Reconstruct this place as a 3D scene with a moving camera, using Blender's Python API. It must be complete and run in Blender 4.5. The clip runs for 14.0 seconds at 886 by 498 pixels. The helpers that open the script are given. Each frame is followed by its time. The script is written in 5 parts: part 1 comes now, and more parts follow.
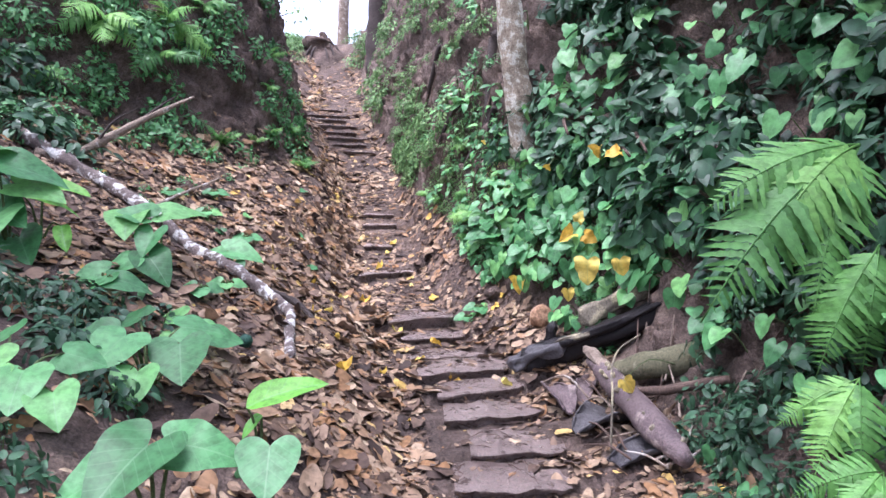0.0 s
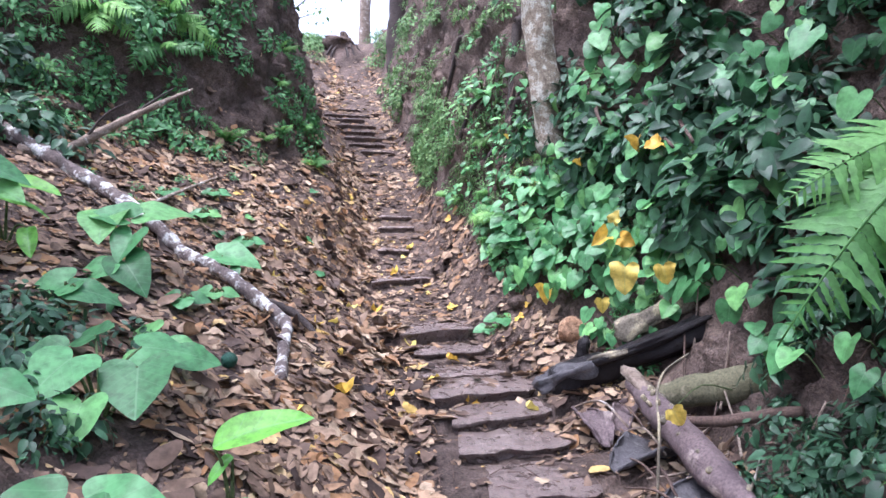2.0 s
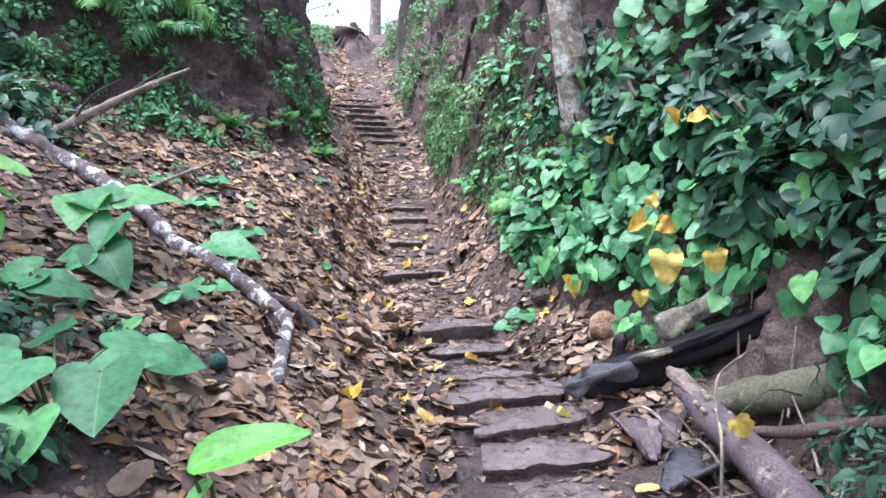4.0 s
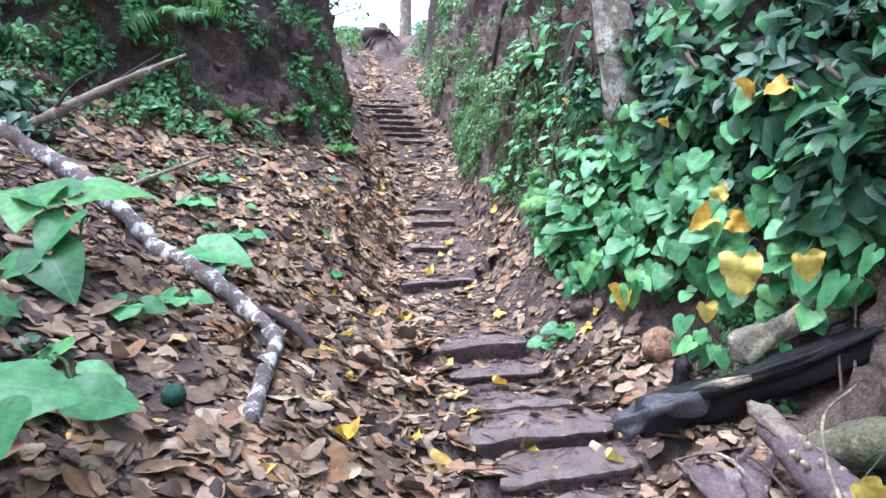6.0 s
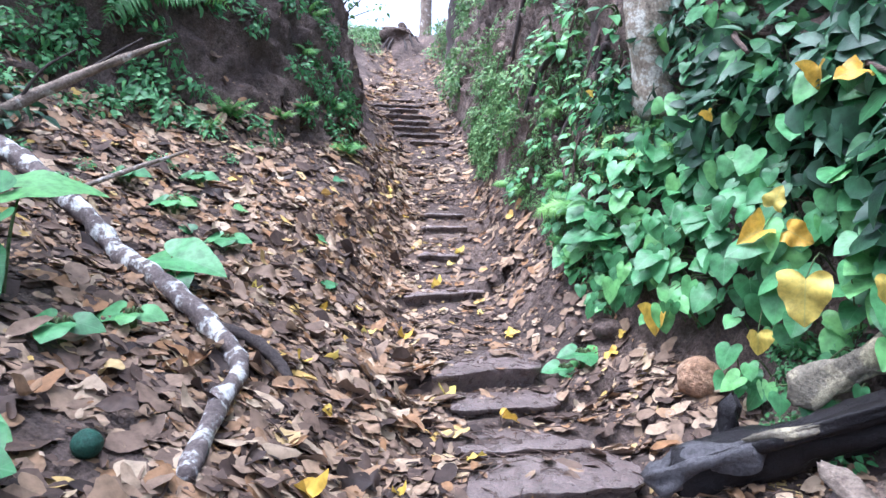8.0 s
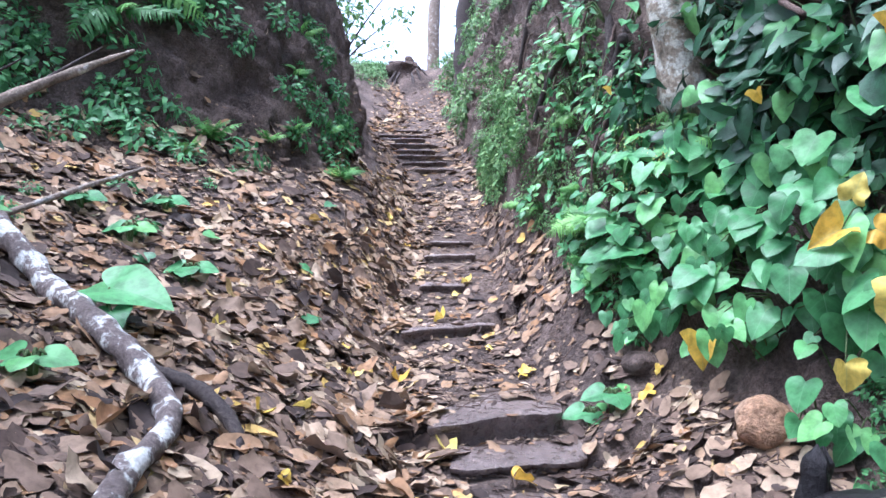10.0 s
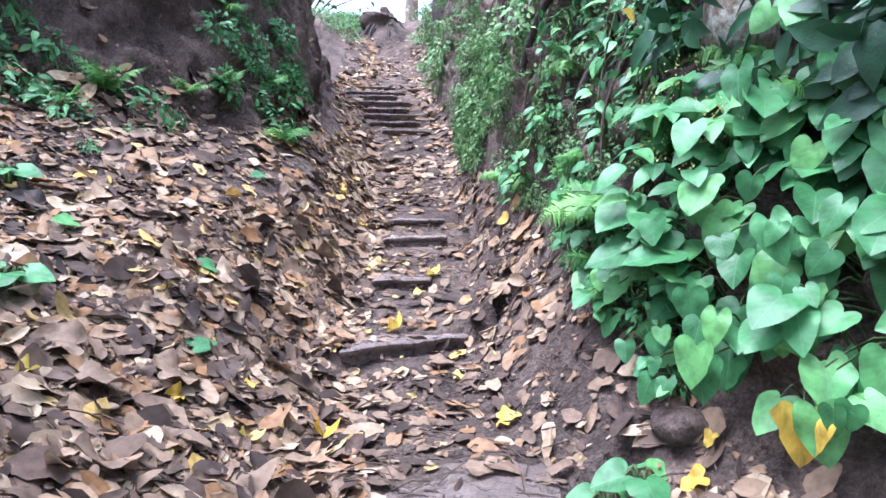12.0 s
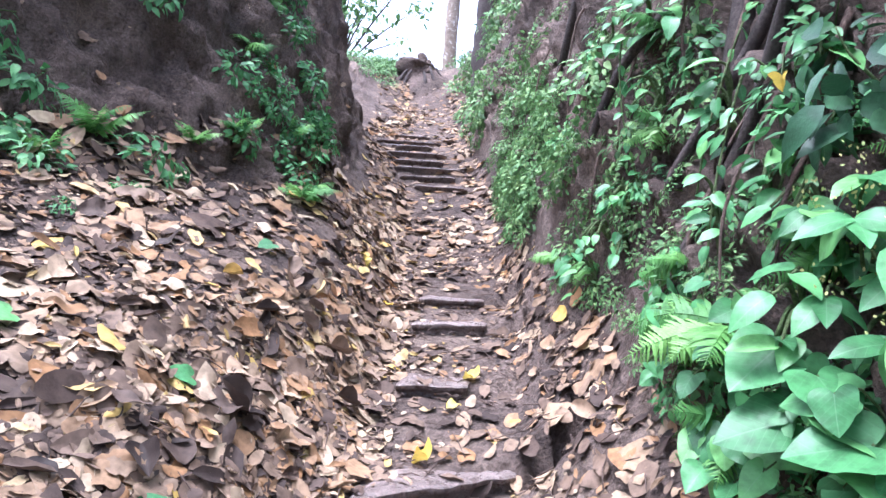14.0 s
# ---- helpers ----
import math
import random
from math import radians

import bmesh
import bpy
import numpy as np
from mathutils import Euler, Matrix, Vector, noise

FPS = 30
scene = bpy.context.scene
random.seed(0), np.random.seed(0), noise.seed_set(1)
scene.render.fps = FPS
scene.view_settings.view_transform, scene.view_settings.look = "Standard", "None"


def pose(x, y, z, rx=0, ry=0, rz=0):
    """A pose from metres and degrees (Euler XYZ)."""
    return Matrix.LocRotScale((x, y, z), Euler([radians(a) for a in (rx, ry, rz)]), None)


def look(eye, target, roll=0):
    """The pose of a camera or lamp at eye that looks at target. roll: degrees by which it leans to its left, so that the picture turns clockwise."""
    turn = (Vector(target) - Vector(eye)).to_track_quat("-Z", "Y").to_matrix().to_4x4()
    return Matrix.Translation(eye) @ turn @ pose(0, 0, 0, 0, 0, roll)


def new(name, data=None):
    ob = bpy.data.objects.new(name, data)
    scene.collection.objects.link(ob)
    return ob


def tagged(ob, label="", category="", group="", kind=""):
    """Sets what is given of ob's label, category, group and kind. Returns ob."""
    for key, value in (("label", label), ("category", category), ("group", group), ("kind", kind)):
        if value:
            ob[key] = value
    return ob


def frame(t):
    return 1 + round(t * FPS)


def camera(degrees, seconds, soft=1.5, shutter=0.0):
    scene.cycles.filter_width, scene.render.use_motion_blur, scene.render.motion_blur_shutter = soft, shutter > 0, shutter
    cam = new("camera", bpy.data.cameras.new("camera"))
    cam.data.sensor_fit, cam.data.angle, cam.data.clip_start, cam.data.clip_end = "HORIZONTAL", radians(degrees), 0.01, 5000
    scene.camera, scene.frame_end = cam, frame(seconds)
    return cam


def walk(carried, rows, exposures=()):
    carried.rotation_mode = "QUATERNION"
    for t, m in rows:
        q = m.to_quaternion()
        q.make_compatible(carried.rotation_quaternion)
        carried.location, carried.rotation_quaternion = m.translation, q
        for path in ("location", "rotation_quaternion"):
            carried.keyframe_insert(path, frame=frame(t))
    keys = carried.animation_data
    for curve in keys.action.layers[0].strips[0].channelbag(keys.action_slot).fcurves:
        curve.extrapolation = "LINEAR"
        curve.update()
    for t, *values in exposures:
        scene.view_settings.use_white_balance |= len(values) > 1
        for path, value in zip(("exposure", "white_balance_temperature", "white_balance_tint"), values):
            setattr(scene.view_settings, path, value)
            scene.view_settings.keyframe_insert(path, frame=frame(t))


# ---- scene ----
cam = camera(64.8, 14.0)
PATH = [
    (0, (0.072, -2.352, 0.277), (0.134, -0.358, 0.131), 1.5),
    (0.5, (0.135, -2.176, 0.277), (0.008, -0.184, 0.152), 2.4),
    (1, (0.23, -2.057, 0.254), (0.091, -0.067, 0.102), 1.0),
    (1.5, (0.204, -1.844, 0.214), (0.124, 0.15, 0.083), 1.7),
    (2, (0.162, -1.665, 0.232), (0.15, 0.331, 0.096), 1.3),
    (2.5, (0.141, -1.613, 0.206), (0.129, 0.381, 0.049), 0.8),
    (5, (0.088, -0.738, 0.061), (0.029, 1.257, -0.076), 1.2),
    (5.5, (0.069, -0.584, 0.032), (0.127, 1.409, -0.126), 1.4),
    (6, (0.182, -0.297, 0.043), (0.033, 1.694, -0.08), 0.5),
    (6.5, (0.25, -0.173, 0.061), (0.08, 1.816, -0.068), -1.6),
    (7, (0.294, 0.077, 0.015), (0.117, 2.061, -0.158), -1.0),
    (7.5, (0.265, 0.243, 0.043), (0.146, 2.237, -0.054), 1.4),
    (8, (0.238, 0.343, 0.037), (0.03, 2.329, -0.072), 1.3),
    (10.5, (0.312, 1.446, -0.105), (0.024, 3.425, -0.085), -1.2),
    (11, (0.358, 1.873, 0.009), (0.029, 3.841, -0.121), -2.7),
    (11.5, (0.342, 2.148, 0.004), (0.021, 4.121, -0.056), -0.3),
    (12, (0.266, 2.41, 0.052), (0.053, 4.396, -0.05), -0.1),
    (12.5, (0.291, 2.693, 0.088), (-0.037, 4.655, -0.115), -0.9),
    (13, (0.252, 2.864, 0.162), (-0.138, 4.816, -0.038), 0.3),
    (13.5, (0.139, 3.094, 0.22), (-0.237, 5.058, 0.215), 2.3),
    (14, (0.046, 3.262, 0.31), (-0.235, 5.242, 0.331), 3.0),
]
# ---- exposure and path ----
walk(cam, [(t, look(e, g, r)) for t, e, g, r in PATH], [(0, 2.02, 5700, 25), (6, 2.14, 5250, 17), (8, 2.18, 5250, 17), (11, 2.14, 5200, 17), (14, 2.46, 5350, 20)])

# ---- world and sun ----
world = bpy.data.worlds.new("world")
scene.world = world
world.use_nodes = True
wn, wl = world.node_tree.nodes, world.node_tree.links
sky = wn.new("ShaderNodeTexSky")
sky.sky_type, sky.sun_disc = "NISHITA", False
sky.sun_elevation, sky.sun_rotation = radians(73), radians(243)
sky.dust_density, sky.air_density = 4.0, 1.0
hsv = wn.new("ShaderNodeHueSaturation")
hsv.inputs["Saturation"].default_value = 0.5
wl.new(sky.outputs[0], hsv.inputs["Color"])
wl.new(hsv.outputs[0], wn["Background"].inputs["Color"])
wn["Background"].inputs["Strength"].default_value = 0.15
sun_data = bpy.data.lights.new("sun", "SUN")
sun_data.energy, sun_data.angle, sun_data.color = 1.9, radians(40), (1.0, 0.97, 0.93)
sun = new("sun", sun_data)
sun.matrix_world = look((-8, -4, 30), (0, 0, 0))


# ---- materials ----
def nodes_of(name, rough=0.8, spec=0.3):
    m = bpy.data.materials.new(name)
    m.use_nodes = True
    n, l = m.node_tree.nodes, m.node_tree.links
    b = n["Principled BSDF"]
    b.inputs["Roughness"].default_value = rough
    b.inputs["Specular IOR Level"].default_value = spec
    return m, n, l, b


def ramp_node(n, stops, mode="LINEAR"):
    r = n.new("ShaderNodeValToRGB")
    r.color_ramp.interpolation = mode
    e = r.color_ramp.elements
    while len(e) < len(stops):
        e.new(0.5)
    for k, (p, c) in zip(e, stops):
        k.position, k.color = p, (*c, 1)
    return r


def noise_node(n, l, scale, detail=6.0, rough=0.6, coord=None):
    t = n.new("ShaderNodeTexNoise")
    t.inputs["Scale"].default_value, t.inputs["Detail"].default_value = scale, detail
    t.inputs["Roughness"].default_value = rough
    if coord:
        l.new(coord, t.inputs["Vector"])
    return t


def mix_node(n, l, fac, a, b, mode="MIX"):
    m = n.new("ShaderNodeMix")
    m.data_type, m.blend_type = "RGBA", mode
    for sock, v in ((m.inputs[0], fac), (m.inputs[6], a), (m.inputs[7], b)):
        if isinstance(v, bpy.types.NodeSocket):
            l.new(v, sock)
        elif isinstance(v, tuple):
            sock.default_value = (*v, 1)
        else:
            sock.default_value = v
    return m.outputs[2]


def bump_node(n, l, b, height, strength=0.5, dist=0.02):
    k = n.new("ShaderNodeBump")
    k.inputs["Strength"].default_value, k.inputs["Distance"].default_value = strength, dist
    l.new(height, k.inputs["Height"])
    l.new(k.outputs[0], b.inputs["Normal"])


def earth(name, dark, mid, light, rough, fine=55.0, spec=0.25, wet=False):
    m, n, l, b = nodes_of(name, rough, spec)
    pos = n.new("ShaderNodeNewGeometry").outputs["Position"]
    big, small = noise_node(n, l, 1.7, 5, 0.6, pos), noise_node(n, l, fine, 6, 0.7, pos)
    grit = noise_node(n, l, 14.0, 5, 0.65, pos)
    c1 = ramp_node(n, [(0.3, dark), (0.52, mid), (0.75, light)])
    l.new(big.outputs[0], c1.inputs[0])
    c2 = ramp_node(n, [(0.28, (0.35, 0.33, 0.32)), (0.5, (0.9, 0.9, 0.9)), (0.72, (1.5, 1.45, 1.4))])
    l.new(small.outputs[0], c2.inputs[0])
    c3 = ramp_node(n, [(0.3, (0.6, 0.58, 0.56)), (0.65, (1.2, 1.2, 1.2))])
    l.new(grit.outputs[0], c3.inputs[0])
    col = mix_node(n, l, 1.0, c1.outputs[0], c2.outputs[0], "MULTIPLY")
    col = mix_node(n, l, 1.0, col, c3.outputs[0], "MULTIPLY")
    l.new(col, b.inputs["Base Color"])
    if wet:
        rr = ramp_node(n, [(0.35, (0.2,) * 3), (0.62, (0.48,) * 3)])
        l.new(grit.outputs[0], rr.inputs[0])
        l.new(rr.outputs[0], b.inputs["Roughness"])
    add = n.new("ShaderNodeMath")
    add.operation = "ADD"
    l.new(small.outputs[0], add.inputs[0])
    l.new(grit.outputs[0], add.inputs[1])
    clod = n.new("ShaderNodeTexVoronoi")
    clod.inputs["Scale"].default_value = 11.0
    warp = n.new("ShaderNodeVectorMath")
    warp.operation = "MULTIPLY_ADD"
    l.new(grit.outputs["Color"], warp.inputs[0])
    warp.inputs[1].default_value = (0.16, 0.16, 0.16)
    l.new(pos, warp.inputs[2])
    l.new(warp.outputs[0], clod.inputs["Vector"])
    sub = n.new("ShaderNodeMath")
    sub.operation = "SUBTRACT"
    l.new(add.outputs[0], sub.inputs[0])
    l.new(clod.outputs["Distance"], sub.inputs[1])
    bump_node(n, l, b, sub.outputs[0], 0.8, 0.015 if wet else 0.04)
    return m


def leaf_mat(name, stops, per="object", rough=0.45, spec=0.4, through_light=0.25, veins=True):
    m, n, l, b = nodes_of(name, rough, spec)
    if per == "object":
        rnd = n.new("ShaderNodeObjectInfo").outputs["Random"]
    else:
        rnd = n.new("ShaderNodeNewGeometry").outputs["Random Per Island"]
    r = ramp_node(n, stops)
    l.new(rnd, r.inputs[0])
    pos = n.new("ShaderNodeNewGeometry").outputs["Position"]
    blot = noise_node(n, l, 22.0, 4, 0.6, pos)
    br = ramp_node(n, [(0.3, (0.62, 0.62, 0.6)), (0.6, (1.12, 1.12, 1.1))])
    l.new(blot.outputs[0], br.inputs[0])
    col = mix_node(n, l, 1.0, r.outputs[0], br.outputs[0], "MULTIPLY")
    l.new(col, b.inputs["Base Color"])
    if veins:
        fine = noise_node(n, l, 90.0, 3, 0.6, pos)
        bump_node(n, l, b, fine.outputs[0], 0.35, 0.006)
    if through_light:
        tr = n.new("ShaderNodeBsdfTranslucent")
        l.new(col, tr.inputs["Color"])
        mx = n.new("ShaderNodeMixShader")
        mx.inputs[0].default_value = through_light
        l.new(b.outputs[0], mx.inputs[1])
        l.new(tr.outputs[0], mx.inputs[2])
        l.new(mx.outputs[0], n["Material Output"].inputs["Surface"])
    return m


def vein_mat(name, stops, rough=0.4):
    """A large leaf with a pale midrib and side veins, by its own axes (the leaf is one unit long)."""
    m = leaf_mat(name, stops, "object", rough, 0.3, 0.25, False)
    n, l = m.node_tree.nodes, m.node_tree.links
    b = n["Principled BSDF"]
    sep = n.new("ShaderNodeSeparateXYZ")
    l.new(n.new("ShaderNodeTexCoord").outputs["Object"], sep.inputs[0])

    def op(kind, a, c):
        k = n.new("ShaderNodeMath")
        k.operation = kind
        for sock, v in zip(k.inputs, (a, c)):
            if isinstance(v, bpy.types.NodeSocket):
                l.new(v, sock)
            elif v is not None:
                sock.default_value = v
        return k.outputs[0]

    ax = op("ABSOLUTE", sep.outputs[0], None)
    rib = op("LESS_THAN", ax, 0.013)
    wave = op("SINE", op("MULTIPLY", op("SUBTRACT", sep.outputs[1], op("MULTIPLY", ax, 0.9)), 34.0), None)
    side = op("MULTIPLY", op("GREATER_THAN", wave, 0.96), 0.5)
    mask = op("MULTIPLY", op("MAXIMUM", rib, side), 0.3)
    old = b.inputs["Base Color"].links[0].from_socket
    col = mix_node(n, l, mask, old, (0.2, 0.36, 0.2))
    l.new(col, b.inputs["Base Color"])
    bump_node(n, l, b, wave, 0.05, 0.003)
    return m


def bark(name, dark, mid, pale, pale_from=0.58, scale=7.0, rough=0.85):
    m, n, l, b = nodes_of(name, rough, 0.25)
    co = n.new("ShaderNodeTexCoord").outputs["Object"]
    big, fib = noise_node(n, l, scale, 6, 0.65, co), noise_node(n, l, 60.0, 5, 0.7, co)
    r = ramp_node(n, [(0.3, dark), (0.47, mid), (pale_from, mid), (pale_from + 0.07, pale)])
    l.new(big.outputs[0], r.inputs[0])
    r2 = ramp_node(n, [(0.3, (0.45, 0.45, 0.45)), (0.6, (1.15, 1.15, 1.15))])
    l.new(fib.outputs[0], r2.inputs[0])
    l.new(mix_node(n, l, 1.0, r.outputs[0], r2.outputs[0], "MULTIPLY"), b.inputs["Base Color"])
    bump_node(n, l, b, fib.outputs[0], 0.8, 0.015)
    return m


M_SOIL = earth("soil", (0.058, 0.043, 0.037), (0.125, 0.093, 0.079), (0.215, 0.162, 0.13), 0.9)
M_STEP = earth("trodden_mud", (0.12, 0.088, 0.078), (0.18, 0.138, 0.124), (0.26, 0.21, 0.19), 0.5, 70.0, 0.5, True)
DEAD = [(0.0, (0.03, 0.02, 0.017)), (0.2, (0.085, 0.056, 0.043)), (0.4, (0.165, 0.112, 0.08)),
        (0.6, (0.26, 0.18, 0.12)), (0.72, (0.24, 0.125, 0.055)), (0.85, (0.31, 0.222, 0.15)), (0.96, (0.4, 0.31, 0.215)), (1.0, (0.46, 0.31, 0.08))]
M_DEAD = leaf_mat("dead_leaf", DEAD, "island", 0.75, 0.25, 0.08)
M_DEAD1 = leaf_mat("dead_leaf_single", DEAD, "object", 0.7, 0.3, 0.08)
M_YELLOW = vein_mat("yellow_leaf", [(0.0, (0.62, 0.36, 0.05)), (0.5, (0.7, 0.48, 0.08)), (1.0, (0.62, 0.52, 0.14))], 0.5)
GREEN = [(0.0, (0.042, 0.14, 0.05)), (0.3, (0.066, 0.21, 0.078)), (0.65, (0.098, 0.29, 0.108)), (1.0, (0.17, 0.4, 0.125))]
# leaf green darkened: the overhung banks' shade is put into its colour
SHADE_GREEN = [(0.0, (0.016, 0.05, 0.024)), (0.5, (0.028, 0.085, 0.04)), (1.0, (0.05, 0.13, 0.06))]
M_GREEN = vein_mat("green_leaf", GREEN)
M_GREEN_I = leaf_mat("small_green_leaf", [(0.0, (0.04, 0.13, 0.045)), (0.5, (0.075, 0.23, 0.08)), (1.0, (0.15, 0.36, 0.12))], "island", 0.5, 0.4, 0.22)
M_SHADE_GREEN = leaf_mat("shade_darkened_leaf", SHADE_GREEN, "island", 0.45, 0.4, 0.15)
M_MOSS = leaf_mat("pale_wall_leaf", [(0.0, (0.06, 0.13, 0.045)), (0.5, (0.12, 0.25, 0.09)), (1.0, (0.22, 0.34, 0.13))], "island", 0.6, 0.3, 0.22)
M_FERN = leaf_mat("fern_leaf", [(0.0, (0.055, 0.17, 0.045)), (0.6, (0.12, 0.3, 0.07)), (1.0, (0.2, 0.41, 0.1))], "object", 0.5, 0.35, 0.28)
M_FRESH = vein_mat("fresh_leaf", [(0.0, (0.11, 0.34, 0.05)), (1.0, (0.16, 0.42, 0.06))])
M_STEM = bark("green_stem", (0.05, 0.08, 0.03), (0.09, 0.13, 0.05), (0.14, 0.16, 0.08))
M_BARK = bark("pale_bark", (0.12, 0.09, 0.07), (0.24, 0.19, 0.15), (0.5, 0.47, 0.42), 0.56)
M_TRUNK = bark("lichened_trunk", (0.14, 0.11, 0.085), (0.32, 0.265, 0.2), (0.56, 0.54, 0.46), 0.5, 11.0)
M_LICHEN = bark("lichen_bark", (0.07, 0.055, 0.05), (0.15, 0.12, 0.11), (0.55, 0.55, 0.52), 0.5, 9.0)
M_DARKBARK = bark("dark_bark", (0.03, 0.025, 0.024), (0.06, 0.048, 0.044), (0.12, 0.1, 0.09), 0.66)
M_ROT = bark("rotten_wood", (0.006, 0.005, 0.006), (0.012, 0.01, 0.011), (0.035, 0.028, 0.027), 0.68, 5.0, 0.4)
M_HUSK = bark("dry_husk", (0.07, 0.05, 0.055), (0.14, 0.105, 0.105), (0.34, 0.28, 0.25), 0.6, 4.0, 0.6)
M_MOSSLOG = bark("mossy_wood", (0.06, 0.06, 0.035), (0.13, 0.125, 0.075), (0.25, 0.22, 0.15), 0.6, 6.0)
M_ROOT = bark("root", (0.05, 0.035, 0.03), (0.11, 0.075, 0.06), (0.2, 0.14, 0.11), 0.64, 9.0)
M_GREYWOOD = bark("grey_weathered_wood", (0.035, 0.033, 0.037), (0.085, 0.08, 0.084), (0.17, 0.16, 0.155), 0.6, 5.0, 0.5)
M_PALEWOOD = bark("pale_rotten_wood", (0.08, 0.07, 0.055), (0.2, 0.175, 0.13), (0.38, 0.335, 0.22), 0.52, 5.0, 0.7)
M_STONE = earth("tan_stone", (0.3, 0.17, 0.1), (0.42, 0.26, 0.16), (0.5, 0.38, 0.27), 0.8, 40.0)


# ---- helpers of the build ----
def link_mesh(name, verts, faces, material, parent=None, smooth=True):
    me = bpy.data.meshes.new(name)
    me.from_pydata([tuple(v) for v in verts], [], faces)
    me.materials.append(material)
    if smooth:
        me.polygons.foreach_set("use_smooth", [True] * len(me.polygons))
    me.update()
    ob = new(name, me)
    if parent:
        ob.parent = parent
    return ob


class Acc:
    """Gathers many small pieces into one mesh."""

    def __init__(self):
        self.v, self.f, self.count = [], [], 0

    def add(self, proto, m):
        pv, pf = proto
        k = np.array(m)
        self.v.append(pv @ k[:3, :3].T + k[:3, 3])
        self.f.extend([tuple(i + self.count for i in f) for f in pf])
        self.count += len(pv)

    def make(self, name, material, parent=None):
        return link_mesh(name, np.concatenate(self.v), self.f, material, parent)


def lerp(table, y, k):
    ys = [r[0] for r in table]
    return float(np.interp(y, ys, [r[k] for r in table]))


# ---- the gully: cross sections along y ----
LINE = [(-60, 0.0, -3.0), (-6, 0.1, -1.3), (-2.4, 0.15, -1.25), (-0.7, 0.25, -1.43), (0.5, 0.35, -1.52), (1.5, 0.42, -1.47), (2.4, 0.42, -1.35),
        (3.4, 0.32, -1.2), (4.5, 0.15, -1.08), (5.8, -0.28, -0.85), (6.95, -0.42, -0.46), (8.0, -0.54, -0.14), (9.5, -0.8, 0.35), (11, -1.1, 0.9), (14, -1.85, 1.95),
        (18, -2.4, 3.25), (19.6, -2.75, 3.7), (21.0, -3.02, 4.7), (22, -3.2, 5.45), (25, -3.4, 5.6), (40, -3, 3), (90, 0, 0), (320, 0, -6)]
L_MID = [(-60, -6, -2.0), (-6, -1.6, -0.8), (0, -1.3, -1.0), (2.5, -1.1, -0.8), (3.7, -1.35, -0.62), (5, -1.4, -0.5), (5.8, -1.45, -0.2), (7, -1.4, 0.12), (8.4, -1.45, 0.48),
         (10.5, -1.6, 0.85), (12.3, -2.2, 1.6), (14, -2.65, 1.98), (18, -3.1, 3.3), (19.6, -3.5, 3.8), (21.0, -3.9, 4.85), (22, -4.2, 5.5), (25, -4.6, 5.6), (40, -5, 3), (320, -9, -6)]
L_BASE = [(-60, -12, 0), (-6, -4.0, 0.3), (0, -4.2, 0.4), (2.5, -4.3, 0.56), (5, -4.5, 1.05), (6, -3.85, 1.03), (7, -2.85, 0.95), (8.4, -2.0, 0.86), (10.5, -2.1, 1.25),
          (12.3, -2.55, 1.85), (14, -2.88, 2.08), (14.8, -3.6, 2.5), (18, -4.3, 3.7), (20, -4.9, 4.9), (22, -5.6, 5.75), (25, -6, 5.7), (40, -9, 3.2), (320, -15, -6)]
L_TOP = [(-60, -18, 4), (-6, -6.5, 3.2), (2.5, -6.2, 3.4), (5, -5.7, 3.8), (7, -4.0, 4.4), (8.4, -3.0, 5.0), (10.5, -3.1, 5.8), (12.3, -3.5, 6.2),
         (14, -3.85, 6.3), (15, -5.0, 6.3), (18, -6.6, 6.2), (22, -8.5, 6), (25, -10, 5.8), (40, -14, 4), (320, -25, -6)]
R_BASE = [(-60, 6, -2), (-6, 1.9, -1.0), (0, 1.85, -1.35), (1.5, 1.85, -1.3), (2.5, 1.8, -1.2), (3.3, 1.62, -1.05), (3.9, 1.34, -0.88), (4.8, 1.0, -0.78), (5.9, 0.62, -0.3), (7.3, 0.25, 0.1),
          (8.6, -0.03, 0.4), (10.5, -0.35, 0.8), (12.5, -0.8, 1.5), (14, -1.1, 1.98), (18, -1.55, 3.35), (19.6, -1.9, 3.95), (21.2, -2.25, 5.25), (22, -2.4, 5.5), (25, -2.4, 5.6), (40, -1, 3), (320, 4, -6)]
R_MID = [(-60, 9, 0), (-6, 2.9, 0.1), (0, 2.7, -0.1), (1.5, 2.55, -0.15), (2.5, 2.45, -0.1), (3.3, 2.2, 0.05), (3.9, 1.92, 0.2), (4.8, 1.5, 0.4), (5.9, 0.95, 1.1), (7.3, 0.5, 1.5), (8.6, 0.22, 1.8),
         (10.5, -0.03, 2.3), (12.5, -0.5, 3.0), (14, -0.78, 3.4), (18, -1.25, 4.7), (22, -1.6, 6.2), (25, -1.2, 6.0), (40, 2, 3.4), (320, 8, -6)]
R_TOP = [(-60, 16, 5), (-6, 4.4, 2.6), (1.5, 3.6, 2.4), (3.9, 2.9, 2.8), (4.8, 2.3, 3.0), (5.9, 1.65, 3.5), (7.3, 1.1, 4.2), (8.6, 0.8, 4.9), (10.5, 0.55, 5.8), (12.5, 0.1, 6.8),
         (14, -0.15, 7.4), (18, -0.6, 8.4), (22, -0.8, 8.4), (25, 0.6, 7.4), (40, 6, 4), (320, 16, -6)]


